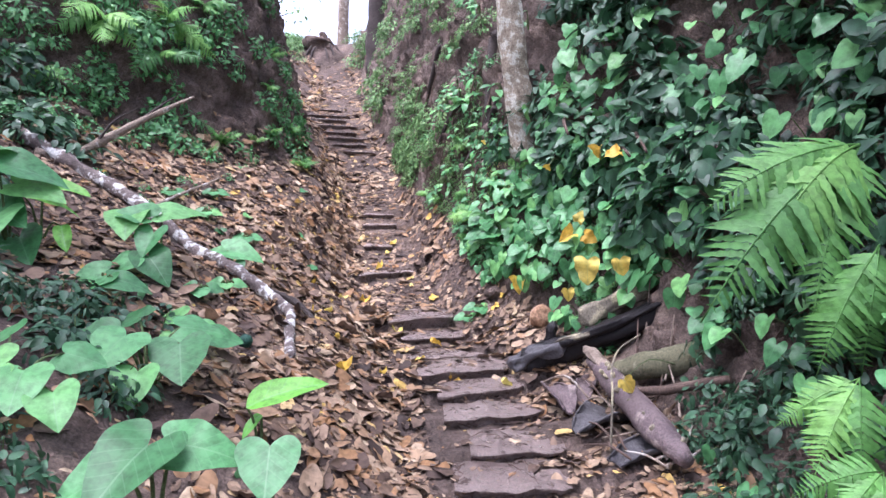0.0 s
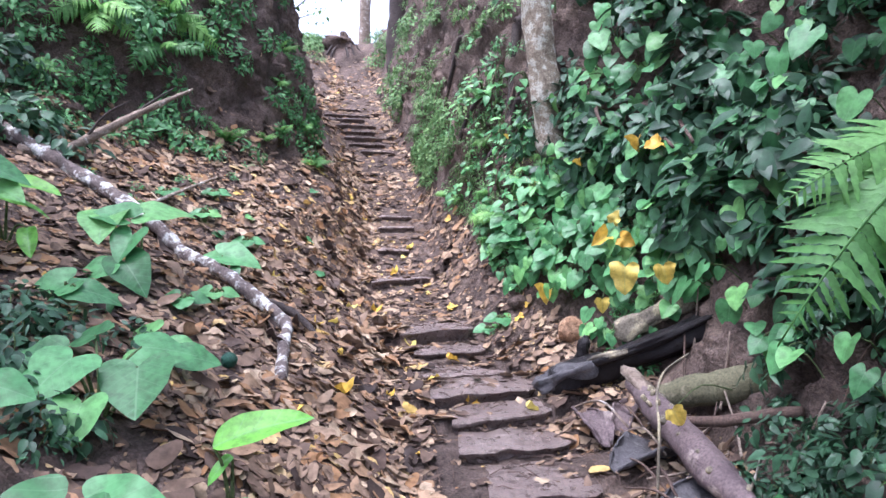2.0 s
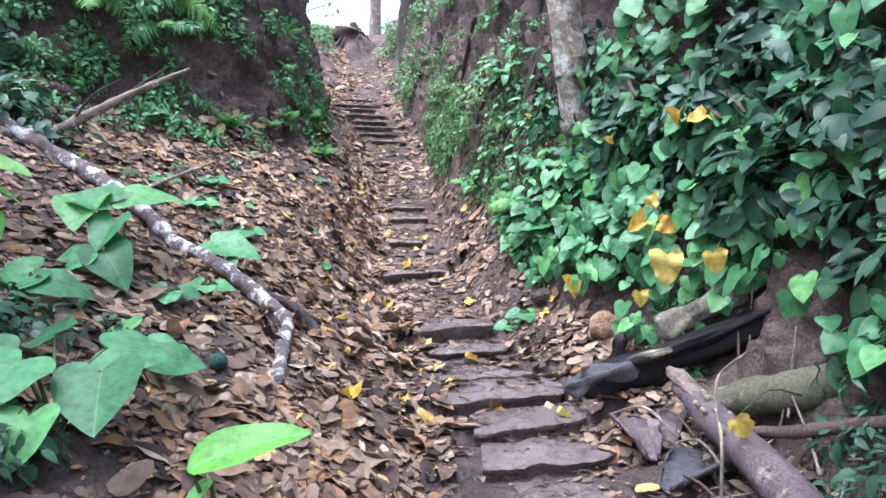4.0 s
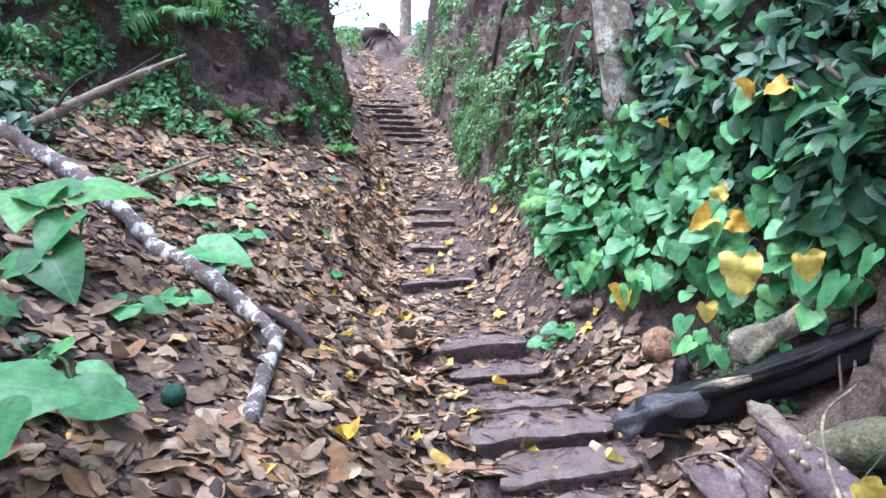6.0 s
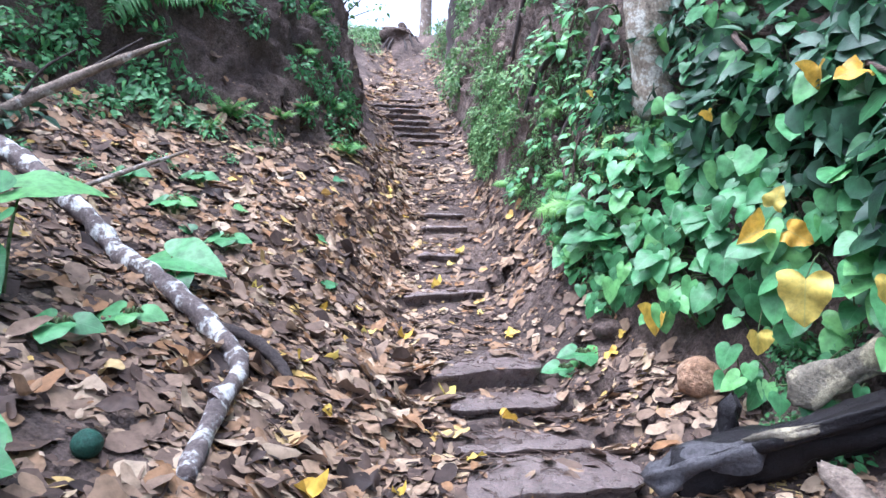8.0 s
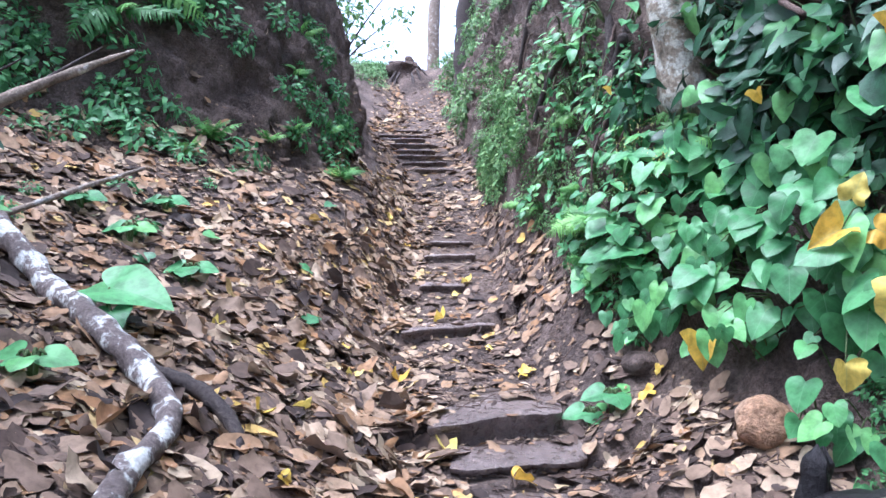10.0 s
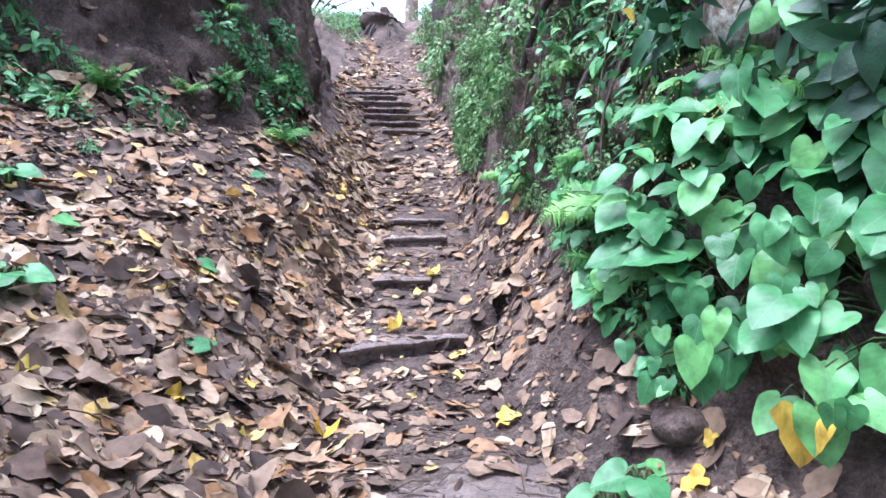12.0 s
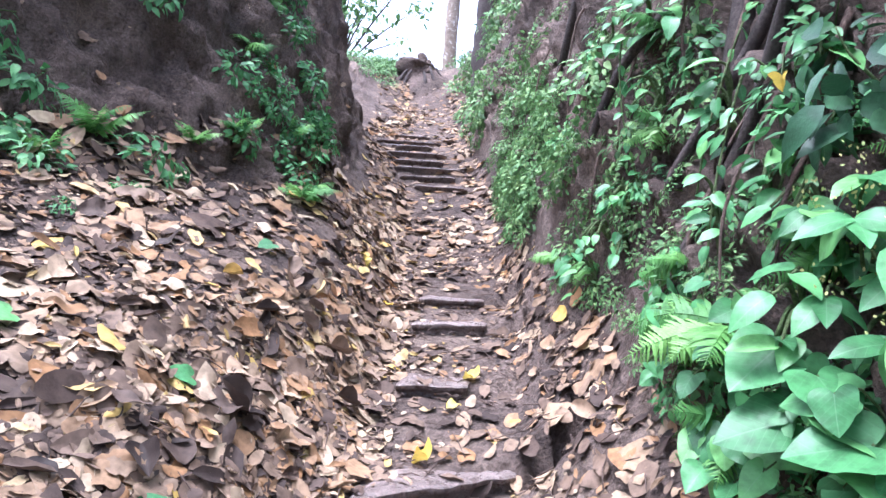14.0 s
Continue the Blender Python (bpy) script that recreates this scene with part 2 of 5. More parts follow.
def section(y):
    """The twelve corner points (x, z) of the cross section at y, from the far left to the far right."""
    cx, cz = lerp(LINE, y, 1), lerp(LINE, y, 2)
    lt, rt = (lerp(L_TOP, y, 1), lerp(L_TOP, y, 2)), (lerp(R_TOP, y, 1), lerp(R_TOP, y, 2))
    far = float(np.interp(y, [24, 60], [1, 0]))
    return [(-320 * 1.0, -6 + 14 * far), (lt[0] - 7, lt[1] + 3.2 * far), lt, (lerp(L_BASE, y, 1), lerp(L_BASE, y, 2)),
            (lerp(L_MID, y, 1), lerp(L_MID, y, 2)), (cx - 0.4, cz), (cx + 0.4, cz), (lerp(R_BASE, y, 1), lerp(R_BASE, y, 2)),
            (lerp(R_MID, y, 1), lerp(R_MID, y, 2)), rt, (rt[0] + 7, rt[1] + 3.4 * far), (320, -6 + 14 * far)]


def mean_section(y):
    w = 0.35 if -4 < y < 26 else 1.5
    return np.mean([section(y + d * w) for d in (-1, -0.5, 0, 0.5, 1)], axis=0)


TABLE_STEP = 0.025
TABLE = np.array([mean_section(-5 + i * TABLE_STEP) for i in range(1281)])


def soft_section(y):
    """The section averaged over a stretch of the gully, so that no corner is sharp along it."""
    if not -5 < y < 26.9:
        return mean_section(y)
    k = (y + 5) / TABLE_STEP
    i = int(k)
    return TABLE[i] + (TABLE[i + 1] - TABLE[i]) * (k - i)


def raw(u, y):
    s = soft_section(y)
    out = np.zeros(2)
    for d, k in ((-0.16, 0.25), (0, 0.5), (0.16, 0.25)):
        v = min(max(u + d, 0.0), 10.999)
        i = int(v)
        out += k * (s[i] + (s[i + 1] - s[i]) * (v - i))
    return out


STEPS = ((0.3, 1.0, 1.55, 0.05, 0.06, 0.42), (0.42, 1.06, 2.0, 0.16, 0.06, 0.46), (0.26, 1.02, 2.51, 0.3, 0.065, 0.34), (0.22, 0.92, 2.9, 0.32, 0.075, 0.34), (0.06, 0.84, 3.25, 0.36, 0.1, 0.42),
         (-0.02, 0.66, 3.76, 0.2, 0.03, 0.34), (-0.1, 0.52, 4.22, 0.26, 0.06, 0.3), (-0.24, 0.42, 4.58, 0.42, 0.13, 0.55), (-0.66, -0.02, 6.16, 0.48, 0.075, 0.4),
         (-0.7, -0.32, 6.98, 0.1, 0.07, 0.3), (-0.78, -0.3, 7.8, 0.1, 0.07, 0.36), (-0.82, -0.36, 8.25, 0.12, 0.06, 0.28),
         (-1.5, -0.9, 11.5, 0.2, 0.07, 0.34), (-1.8, -1.1, 11.95, 0.05, 0.08, 0.36), (-1.95, -1.05, 12.4, 0.25, 0.09, 0.36), (-2.1, -1.4, 12.85, 0.1, 0.09, 0.38),
         (-2.35, -1.45, 13.4, 0.3, 0.09, 0.38), (-2.5, -1.75, 13.9, 0.15, 0.1, 0.4), (-2.7, -1.7, 14.4, 0.3, 0.08, 0.42), (-2.8, -2.0, 15.1, 0.2, 0.07, 0.4))
TOPS = {}


def step_top(s):
    if s not in TOPS:
        TOPS[s] = raw(at_x((s[0] + s[1]) / 2, s[2]), s[2])[1] + s[4]
    return TOPS[s]


def stepped(x, y, z):
    """The ground's height with soil heaped up to the steps' treads and worn away before their risers."""
    for s in STEPS:
        if s[2] - 0.62 < y < s[2] + s[5] + 0.2 and s[0] - 0.35 < x < s[1] + 0.35:
            front = s[2] + s[3] * ((x - s[0]) / (s[1] - s[0]) - 0.5) + 0.1
            out = max(s[0] - 0.06 - x, x - s[1] - 0.06, 0) / 0.29
            side = max(0.0, 1 - out * out)
            if front - 0.3 < y < front:
                low = step_top(s) - s[4] - 0.01
                z = min(z, z + (low - z) * side * min(1.0, (y - front + 0.3) / 0.15))
            elif front <= y < s[2] + s[5] + 0.2:
                sink = -0.02 + 0.03 * min(1.0, max(0.0, (y - front - 0.12 * s[5] / 0.34) / 0.12))
                z = max(z, z + (step_top(s) + sink - z) * side)
    return z


def on_tread(x, y):
    """Whether the place lies on a trodden step or just before one."""
    for s in STEPS:
        if s[0] - 0.02 < x < s[1] + 0.02:
            front = s[2] + s[3] * ((x - s[0]) / (s[1] - s[0]) - 0.5)
            if front - 0.14 < y < front + s[5] * 0.85:
                return True
    return False


def surf(u, y):
    """A point of the ground, with its lumps."""
    x, z = raw(u, y)
    p = Vector((x, y, z))
    if abs(x) > 40 or y > 60 or y < -30:
        return p
    steep = float(np.interp(u, [1.5, 2, 3, 3.5, 4.9, 5.1, 5.9, 6.2, 6.9, 7.4, 9.2, 9.8], [0.5, 1, 1, 0.4, 0.4, 0.2, 0.2, 0.35, 0.4, 1, 1, 0.5]))
    a = noise.noise(p * 0.9) * 0.16 + noise.noise(p * 2.3 + Vector((7, 3, 1))) * 0.09
    b = noise.noise(p * 6.0 + Vector((1, 9, 4))) * 0.04 + noise.noise(p * 15.0) * 0.018
    side = -1 if u > 6 else 1
    if steep > 0.6:
        e = noise.noise(Vector((p.x * 4, p.y * 4.2, p.z * 2.6)))
        b += (0.2 * (0.3 - abs(e)) + 0.2 * noise.noise(p * 6.0 + Vector((4, 4, 4))) + 0.11 * noise.noise(p * 13.0) + 0.1 * abs(noise.noise(p * 3.1))) * (steep - 0.5)
    if 4.6 < u < 6.6 and 1.4 < y < 16.5:
        z = stepped(p.x, y, p.z)
        k = 0.06 if abs(z - p.z) > 0.01 else 0.5
        p.z, a, b = z, a * k, b * k
    n = Vector((0, 0, 1)).lerp(Vector((0.8 * side, -0.25, 0.5)), (steep - 0.4) / 0.6 if steep > 0.4 else 0)
    return p + n * (a * steep + b * (0.5 + 0.7 * steep))


def surf_frame(u, y):
    """The place and the outward normal of the ground at u, y."""
    p = surf(u, y)
    n = (surf(u + 0.04, y) - p).cross(surf(u, y + 0.06) - p)
    return p, n.normalized()


def at_x(x, y, lo=3.0, hi=7.0):
    """The u at which the ground at y has this x."""
    for _ in range(24):
        mid = (lo + hi) / 2
        if raw(mid, y)[0] < x:
            lo = mid
        else:
            hi = mid
    return (lo + hi) / 2


def build_ground():
    ys = np.concatenate([np.arange(-60, -6, 6), np.arange(-6, -3, 0.2), np.arange(-3, 11, 0.055), np.arange(11, 26, 0.13), np.arange(26, 60, 2.0), np.linspace(60, 320, 8)])
    parts = (3, 12, 42, 44, 26, 18, 16, 40, 44, 12, 3)
    us = np.concatenate([np.arange(n) / n + i for i, n in enumerate(parts)] + [[10.999]])
    verts = [surf(u, y) for y in ys for u in us]
    w = len(us)
    faces = [(j * w + i, j * w + i + 1, (j + 1) * w + i + 1, (j + 1) * w + i) for j in range(len(ys) - 1) for i in range(w - 1)]
    return tagged(link_mesh("ground", verts, faces, M_SOIL), "dark brown earth gully with steep banks", "ground", kind="structure")


ground = build_ground()

# ---- things ----
rng = random.Random(5)


def aim(p, tip, normal, size):
    """The pose of a leaf: its base at p, its tip and its upper side this way."""
    yv = Vector(tip).normalized()
    zv = Vector(normal)
    zv = (zv - yv * zv.dot(yv)).normalized()
    xv = yv.cross(zv)
    sx, sy, sz = size if isinstance(size, tuple) else (size, size, size)
    m = Matrix((xv * sx, yv * sy, zv * sz)).transposed().to_4x4()
    m.translation = p
    return m


def jitter(v, k):
    return Vector(v) + Vector((rng.uniform(-k, k), rng.uniform(-k, k), rng.uniform(-k, k)))


def smooth_outline(outline, k):
    """The half outline at k, rounded between its corners."""
    n = len(outline)
    i = min(int(k), n - 2)
    t = k - i
    q = [outline[min(max(j, 0), n - 1)] for j in (i - 1, i, i + 1, i + 2)]
    out = []
    for c in (0, 1):
        p0, p1, p2, p3 = (p[c] for p in q)
        out.append(0.5 * (2 * p1 + (p2 - p0) * t + (2 * p0 - 5 * p1 + 4 * p2 - p3) * t * t + (3 * p1 - p0 - 3 * p2 + p3) * t ** 3))
    return max(out[0], 0.0), out[1]


def blade(outline, rows, fold=0.2, droop=0.25, twist=0.0, wave=0.0, rag=0.0, cols=5, curl=0.0):
    """A leaf one unit long, from its half outline [(half width, y)], dished along the midrib, drooping to the tip."""
    v, f = [], []
    for i in range(rows + 1):
        base, y = smooth_outline(outline, i / rows * (len(outline) - 1))
        mid = min(max(y, 0.0), 1.0)
        for s in np.linspace(-1, 1, cols):
            w = base * (1 + rag * noise.noise(Vector((y * 4.3, s * 2.0, fold * 31 + droop * 17))))
            yy = mid + (y - mid) * abs(s) ** 1.3
            zz = fold * w * abs(s) ** 1.25 - droop * yy * abs(yy) + twist * s * w * yy + wave * w * math.sin(9 * yy + s) * abs(s) + curl * (s * w) ** 2 * (0.3 + yy)
            v.append((s * w, yy, zz))
    for i in range(rows):
        for j in range(cols - 1):
            q = i * cols + j
            f.append((q, q + 1, q + cols + 1, q + cols))
    return np.array(v, dtype=float), f


HEART = [(0.0, 0.0), (0.1, -0.12), (0.24, -0.19), (0.38, -0.17), (0.48, -0.06), (0.52, 0.12), (0.49, 0.32), (0.4, 0.54), (0.26, 0.75), (0.1, 0.92), (0.0, 1.0)]
OVATE = [(0.0, 0.0), (0.17, 0.1), (0.26, 0.28), (0.28, 0.46), (0.22, 0.68), (0.1, 0.88), (0.0, 1.0)]
LANCE = [(0.0, 0.0), (0.08, 0.15), (0.12, 0.4), (0.09, 0.7), (0.0, 1.0)]
ARROW = [(0.0, 0.0), (0.1, -0.2), (0.22, -0.3), (0.35, -0.25), (0.43, -0.08), (0.46, 0.12), (0.41, 0.36), (0.3, 0.6), (0.15, 0.84), (0.0, 1.0)]
ELLIPSE = [(0.02, 0.0), (0.15, 0.1), (0.2, 0.35), (0.19, 0.6), (0.12, 0.85), (0.0, 1.0)]
OBLONG = [(0.0, 0.0), (0.17, 0.05), (0.25, 0.22), (0.27, 0.5), (0.23, 0.76), (0.12, 0.94), (0.0, 1.0)]
TORN = [(0.0, 0.0), (0.24, 0.1), (0.3, 0.3), (0.22, 0.42), (0.33, 0.58), (0.2, 0.76), (0.16, 0.9), (0.04, 0.97)]


def mesh_of(name, proto, material):
    me = bpy.data.meshes.new(name)
    me.from_pydata([tuple(p) for p in proto[0]], [], proto[1])
    me.materials.append(material)
    me.polygons.foreach_set("use_smooth", [True] * len(me.polygons))
    return me


HEARTS = [mesh_of("heart_leaf", blade(HEART, 16, f, d, t, w, 0.08, 7), M_GREEN) for f, d, t, w in ((0.1, 0.1, 0, 0.06), (0.03, 0.2, 0.12, 0.08), (0.2, 0.08, -0.12, 0.06), (-0.12, 0.15, 0.1, 0.1), (0.26, 0.25, 0.15, 0.08))]
HEARTS += [mesh_of("heart_leaf", blade(ARROW, 16, f, d, t, w, 0.08, 7), M_GREEN) for f, d, t, w in ((0.12, 0.2, 0.1, 0.08), (-0.05, 0.28, -0.15, 0.1))]
ARROWS = [mesh_of("arrow_leaf", blade(ARROW, 18, f, d, t, w, 0.06, 7), M_GREEN) for f, d, t, w in ((0.25, 0.3, 0, 0.05), (0.05, 0.4, 0.15, 0.07), (0.35, 0.18, -0.15, 0.05))]
YELLOWS = [mesh_of("yellow_leaf", blade(HEART, 16, f, d, t, w, 0.28, 7), M_YELLOW) for f, d, t, w in ((0.25, 0.2, 0.1, 0.3), (1.1, 0.5, 0.4, 0.3), (1.7, 0.5, -0.4, 0.3))]
ELLIPSES = [mesh_of("long_leaf", blade(ELLIPSE, 12, f, d, 0.1, w, 0, 7), M_FRESH) for f, d, w in ((0.35, 0.3, 0.1), (0.2, 0.6, 0.15))]
OVATES = [mesh_of("oval_leaf", blade(OVATE, 10, f, d, 0.1, w), M_GREEN) for f, d, w in ((0.3, 0.3, 0.08), (0.15, 0.5, 0.1))]
SMALL = [blade(OVATE, 4, 0.25, d, 0, 0, 0, 3) for d in (0.15, 0.4)] + [blade(LANCE, 4, 0.2, 0.4, 0, 0, 0, 3)]
LITTER = [blade(o, 6, f, d, t, w, 0.2, 5, c) for o, f, d, t, w, c in ((OBLONG, 0.08, 0.1, 0.15, 0.2, 0.4), (OBLONG, -0.15, -0.12, 0.1, 0.15, -0.4), (OBLONG, 0.2, 0.1, -0.15, 0.15, 0.8), (OBLONG, 0.05, 0.05, 0.15, 0.15, 0.0),
          (ELLIPSE, 0.1, 0.15, 0.2, 0.2, 0.6), (ELLIPSE, -0.2, 0.15, -0.15, 0.18, -0.7), (ELLIPSE, 0.4, -0.12, 0.15, 0.18, 1.8), (OVATE, 0.1, 0.2, -0.2, 0.2, 0.5), (OVATE, -0.1, -0.1, 0.2, 0.2, 0.0))]
LITTER += [blade(HEART, 7, 0.15, 0.12, 0.2, 0.18, 0.2), blade(TORN, 7, 0.12, 0.1, 0.2, 0.2, 0.2), blade(TORN, 7, -0.2, -0.1, -0.2, 0.2, 0.3)]


def leaf_ob(name, me, m, parent, label=""):
    ob = new(name, me)
    ob.matrix_world = m
    if parent:
        ob.parent = parent
        ob.matrix_parent_inverse = parent.matrix_world.inverted()
    if label:
        tagged(ob, label)
    return ob


def tube_proto(points, radii, sides=6, lumps=0.0, caps=True):
    """A tapering tube along a line of points, with an uneven skin."""
    pts = [Vector(p) for p in points]
    v, f = [], []
    up = Vector((0.31, 0.2, 0.93))
    for i, p in enumerate(pts):
        d = (pts[min(i + 1, len(pts) - 1)] - pts[max(i - 1, 0)]).normalized()
        a = d.cross(up)
        if a.length < 0.1:
            a = d.cross(Vector((1, 0, 0)))
        a.normalize()
        b = a.cross(d)
        r = float(np.interp(i / (len(pts) - 1), np.linspace(0, 1, len(radii)), radii))
        for k in range(sides):
            g = 2 * math.pi * k / sides
            q = a * math.cos(g) + b * math.sin(g)
            rr = r * (1 + lumps * noise.noise((p + q * r) * (2.2 / max(r, 0.02)) * 0.35))
            v.append(p + q * rr)
    for i in range(len(pts) - 1):
        for k in range(sides):
            f.append((i * sides + k, i * sides + (k + 1) % sides, (i + 1) * sides + (k + 1) % sides, (i + 1) * sides + k))
    if caps:
        f.append(tuple(range(sides - 1, -1, -1)))
        f.append(tuple((len(pts) - 1) * sides + k for k in range(sides)))
    return np.array([tuple(p) for p in v]), f


def curve_points(ctrl, per=6):
    """A smooth line through the given places."""
    c = [Vector(p) for p in ctrl]
    c = [c[0] * 2 - c[1]] + c + [c[-1] * 2 - c[-2]]
    out = []
    for i in range(1, len(c) - 2):
        for k in range(per):
            t = k / per
            a, b, d, e = c[i - 1], c[i], c[i + 1], c[i + 2]
            out.append(0.5 * ((2 * b) + (d - a) * t + (2 * a - 5 * b + 4 * d - e) * t * t + (3 * b - a - 3 * d + e) * t ** 3))
    return out + [c[-2]]


def tube_ob(name, ctrl, radii, material, sides=10, lumps=0.3, parent=None, per=6):
    proto = tube_proto(curve_points(ctrl, per), radii, sides, lumps)
    return link_mesh(name, proto[0], proto[1], material, parent)


def on_ground(x, y, lift=0.0, lo=3.0, hi=7.0):
    u = at_x(x, y, lo, hi)
    p, n = surf_frame(u, y)
    return p + n * lift


# ---- the steps ----
stairs = tagged(new("earth_stairs"), "worn mud steps cut into the trail", "stairs", kind="structure")


def step(x0, x1, y, skew, rise, depth):
    """One trodden step: a level tread with a rounded lip and a rough riser."""
    cx = (x0 + x1) / 2
    top = step_top((x0, x1, y, skew, rise, depth))
    prof = [(0.06, -rise - 0.12), (0.055, -rise), (0.045, -rise * 0.55), (0.006, -0.028), (0.004, -0.008), (0.022, 0.0), (depth * 0.3, 0.002), (depth * 0.65, 0.004), (depth, 0.012), (depth + 0.03, -0.1)]
    v, f, nx = [], [], 24
    for strip in (prof[:5], prof[4:]):
        k, off = len(strip), len(v)
        for i in range(nx + 1):
            s = i / nx
            x = x0 + (x1 - x0) * s
            edge = min(1.0, min(s, 1 - s) * 12)
            for dy, dz in strip:
                p = Vector((x, y + skew * (s - 0.5) + dy, top + dz))
                w = noise.noise(Vector((p.x * 6, y * 9, p.z * 4))) * 0.03 + noise.noise(p * 19) * 0.011
                p += Vector((0, w * 1.3 + (1 - edge) * 0.05, w * 0.35 - (1 - edge) * rise * 0.1))
                v.append(p)
        for i in range(nx):
            for j in range(k - 1):
                f.append((off + i * k + j, off + i * k + j + 1, off + (i + 1) * k + j + 1, off + (i + 1) * k + j))
    return link_mesh("step", v, f, M_STEP, stairs)


for args in STEPS:
    step(*args)


# ---- leaf litter ----
def bare(x, y):
    """How much of the ground leaves cover here, from 0 to 1."""
    cx = lerp(LINE, y, 1)
    d = x - cx
    cover = float(np.interp(d, [-4, -2.2, -0.55, -0.34, 0.36, 0.55, 1.2, 2], [0.9, 1, 1, 0.3, 0.24, 0.75, 0.8, 0.4]))
    if d > 0.4 and y > 4.6:
        cover *= 0.55
    if y > 10.5:
        cover = 0.2 + 0.5 * cover
    if math.hypot((x + 1.75) / 0.55, (y - 7.6) / 0.95) < 1:
        cover *= 0.12
    n = noise.noise(Vector((x * 1.6, y * 1.6, 3.3)))
    return cover * (1.0 if n > -0.1 else 0.45)


def along(n, g):
    """A heading laid along the ground, slightly lifted or dipped."""
    d = Vector((math.cos(g), math.sin(g), 0))
    return (d - n * d.dot(n)).normalized() + n * rng.uniform(-0.12, 0.2)


def litter(name, label, count, y0, y1, u0, u1, big):
    acc = Acc()
    made = 0
    while made < count:
        u, y = rng.uniform(u0, u1), rng.uniform(y0, y1)
        p, n = surf_frame(u, y)
        if rng.random() > bare(p.x, y):
            continue
        if n.z < 0.45 and rng.random() > 0.15:
            continue
        if on_tread(p.x, y) and rng.random() > 0.42:
            continue
        size = (0.028 + 0.17 * rng.random() ** 2.4) * big
        g = rng.uniform(0, 2 * math.pi)
        lift = 0.006 + 0.025 * rng.random() ** 2
        acc.add(rng.choice(LITTER), aim(p + n * lift, along(n, g), jitter(n, 0.24), (size * rng.uniform(0.6, 1.3), size, size)))
        made += 1
    return tagged(acc.make(name, M_DEAD), label, "leaf litter", kind="stuff")


litter("leaf_litter", "dry brown fallen leaves covering the slope beside the steps", 22000, 1.5, 9.6, 2.95, 5.15, 1.0)
litter("leaf_litter", "dry brown fallen leaves scattered over the steps", 2400, 1.0, 10.5, 5.0, 6.1, 0.75)
litter("leaf_litter", "dry brown fallen leaves at the foot of the bank", 2900, 0.8, 9.0, 6.0, 7.05, 0.85)
litter("leaf_litter", "dry brown fallen leaves on the lower trail", 4500, -2.0, 1.6, 3.2, 6.9, 1.0)
litter("leaf_litter", "fallen leaves along the upper trail", 4200, 9.4, 21.0, 3.6, 6.9, 1.1)
litter("leaf_litter", "small broken bits of dry leaf between the larger ones", 9000, 3.4, 7.6, 3.3, 5.1, 0.62)
litter("leaf_litter", "small dead leaves caught on the earth bank", 350, 4.0, 11.0, 2.3, 3.2, 0.8)

def debris(count, y0, y1, u0, u1):
    """Bits of twig and leaf stalk lying in the litter."""
    acc = Acc()
    for _ in range(count):
        u, y = rng.uniform(u0, u1), rng.uniform(y0, y1)
        p, n = surf_frame(u, y)
        g, ln = rng.uniform(0, 6.28), rng.uniform(0.05, 0.22)
        d = Vector((math.cos(g), math.sin(g), 0))
        d = (d - n * d.dot(n)).normalized() * ln
        acc.add(tube_proto([p + n * 0.02, p + d * 0.5 + n * rng.uniform(0.02, 0.045), p + d + n * 0.018], [0.004, 0.003, 0.002], 4, 0, False), Matrix.Identity(4))
    return tagged(acc.make("twig_debris", M_ROOT), "thin dry twigs and stalks lying in the litter", "twigs", kind="stuff")


debris(1500, 1.0, 9.5, 3.2, 7.0)

dead_meshes = [mesh_of("fallen_leaf", blade(o, 14, f, d, t, w, 0.2, 7, f), M_DEAD1) for o, f, d, t, w in ((OVATE, 0.3, 0.2, 0.4, 0.25), (OVATE, -0.4, -0.3, 0.3, 0.35), (ELLIPSE, 0.7, 0.3, -0.4, 0.3),
               (HEART, 0.3, 0.2, 0.3, 0.25), (HEART, -0.35, 0.3, -0.3, 0.25), (OVATE, 1.3, -0.3, 0.4, 0.25), (ELLIPSE, 0.1, -0.4, 0.4, 0.3))]


def fallen(x, y, size, me, label, heading=None, lift=0.03):
    u = at_x(x, y)
    p, n = surf_frame(u, y)
    g = rng.uniform(0, 6.28) if heading is None else heading
    ob = new("fallen_leaf", me)
    ob.matrix_world = aim(p + n * lift, along(n, g), jitter(n, 0.25), size)
    return tagged(ob, label, "leaf", "fallen leaves")


for _ in range(150):
    y = rng.uniform(2.0, 7.5)
    fallen(lerp(LINE, y, 1) - rng.uniform(0.45, 1.9), y, rng.uniform(0.11, 0.19), rng.choice(dead_meshes), "large curled brown leaf lying on leaf litter", lift=0.045)
for x, y in ((0.88, 4.72), (0.95, 4.85), (-0.3, 7.2), (-0.36, 6.9), (-0.42, 6.4), (0.1, 3.5), (0.35, 3.3), (-0.15, 4.4), (-0.75, 4.9), (-1.05, 4.95), (-0.9, 5.3), (-0.55, 5.2), (-0.8, 4.2), (-0.65, 3.5),
             (-1.4, 4.6), (0.2, 5.5), (-0.05, 5.9), (0.75, 3.1), (-0.5, 2.8), (-0.9, 3.9), (-1.25, 8.2), (-1.0, 8.0), (0.2, 4.1), (-0.35, 3.9), (-0.2, 3.1), (0.05, 2.4), (-0.7, 2.3)):
    fallen(x, y, rng.uniform(0.05, 0.1), YELLOWS[rng.randrange(3)], "yellow fallen leaf on the trail", lift=0.03)
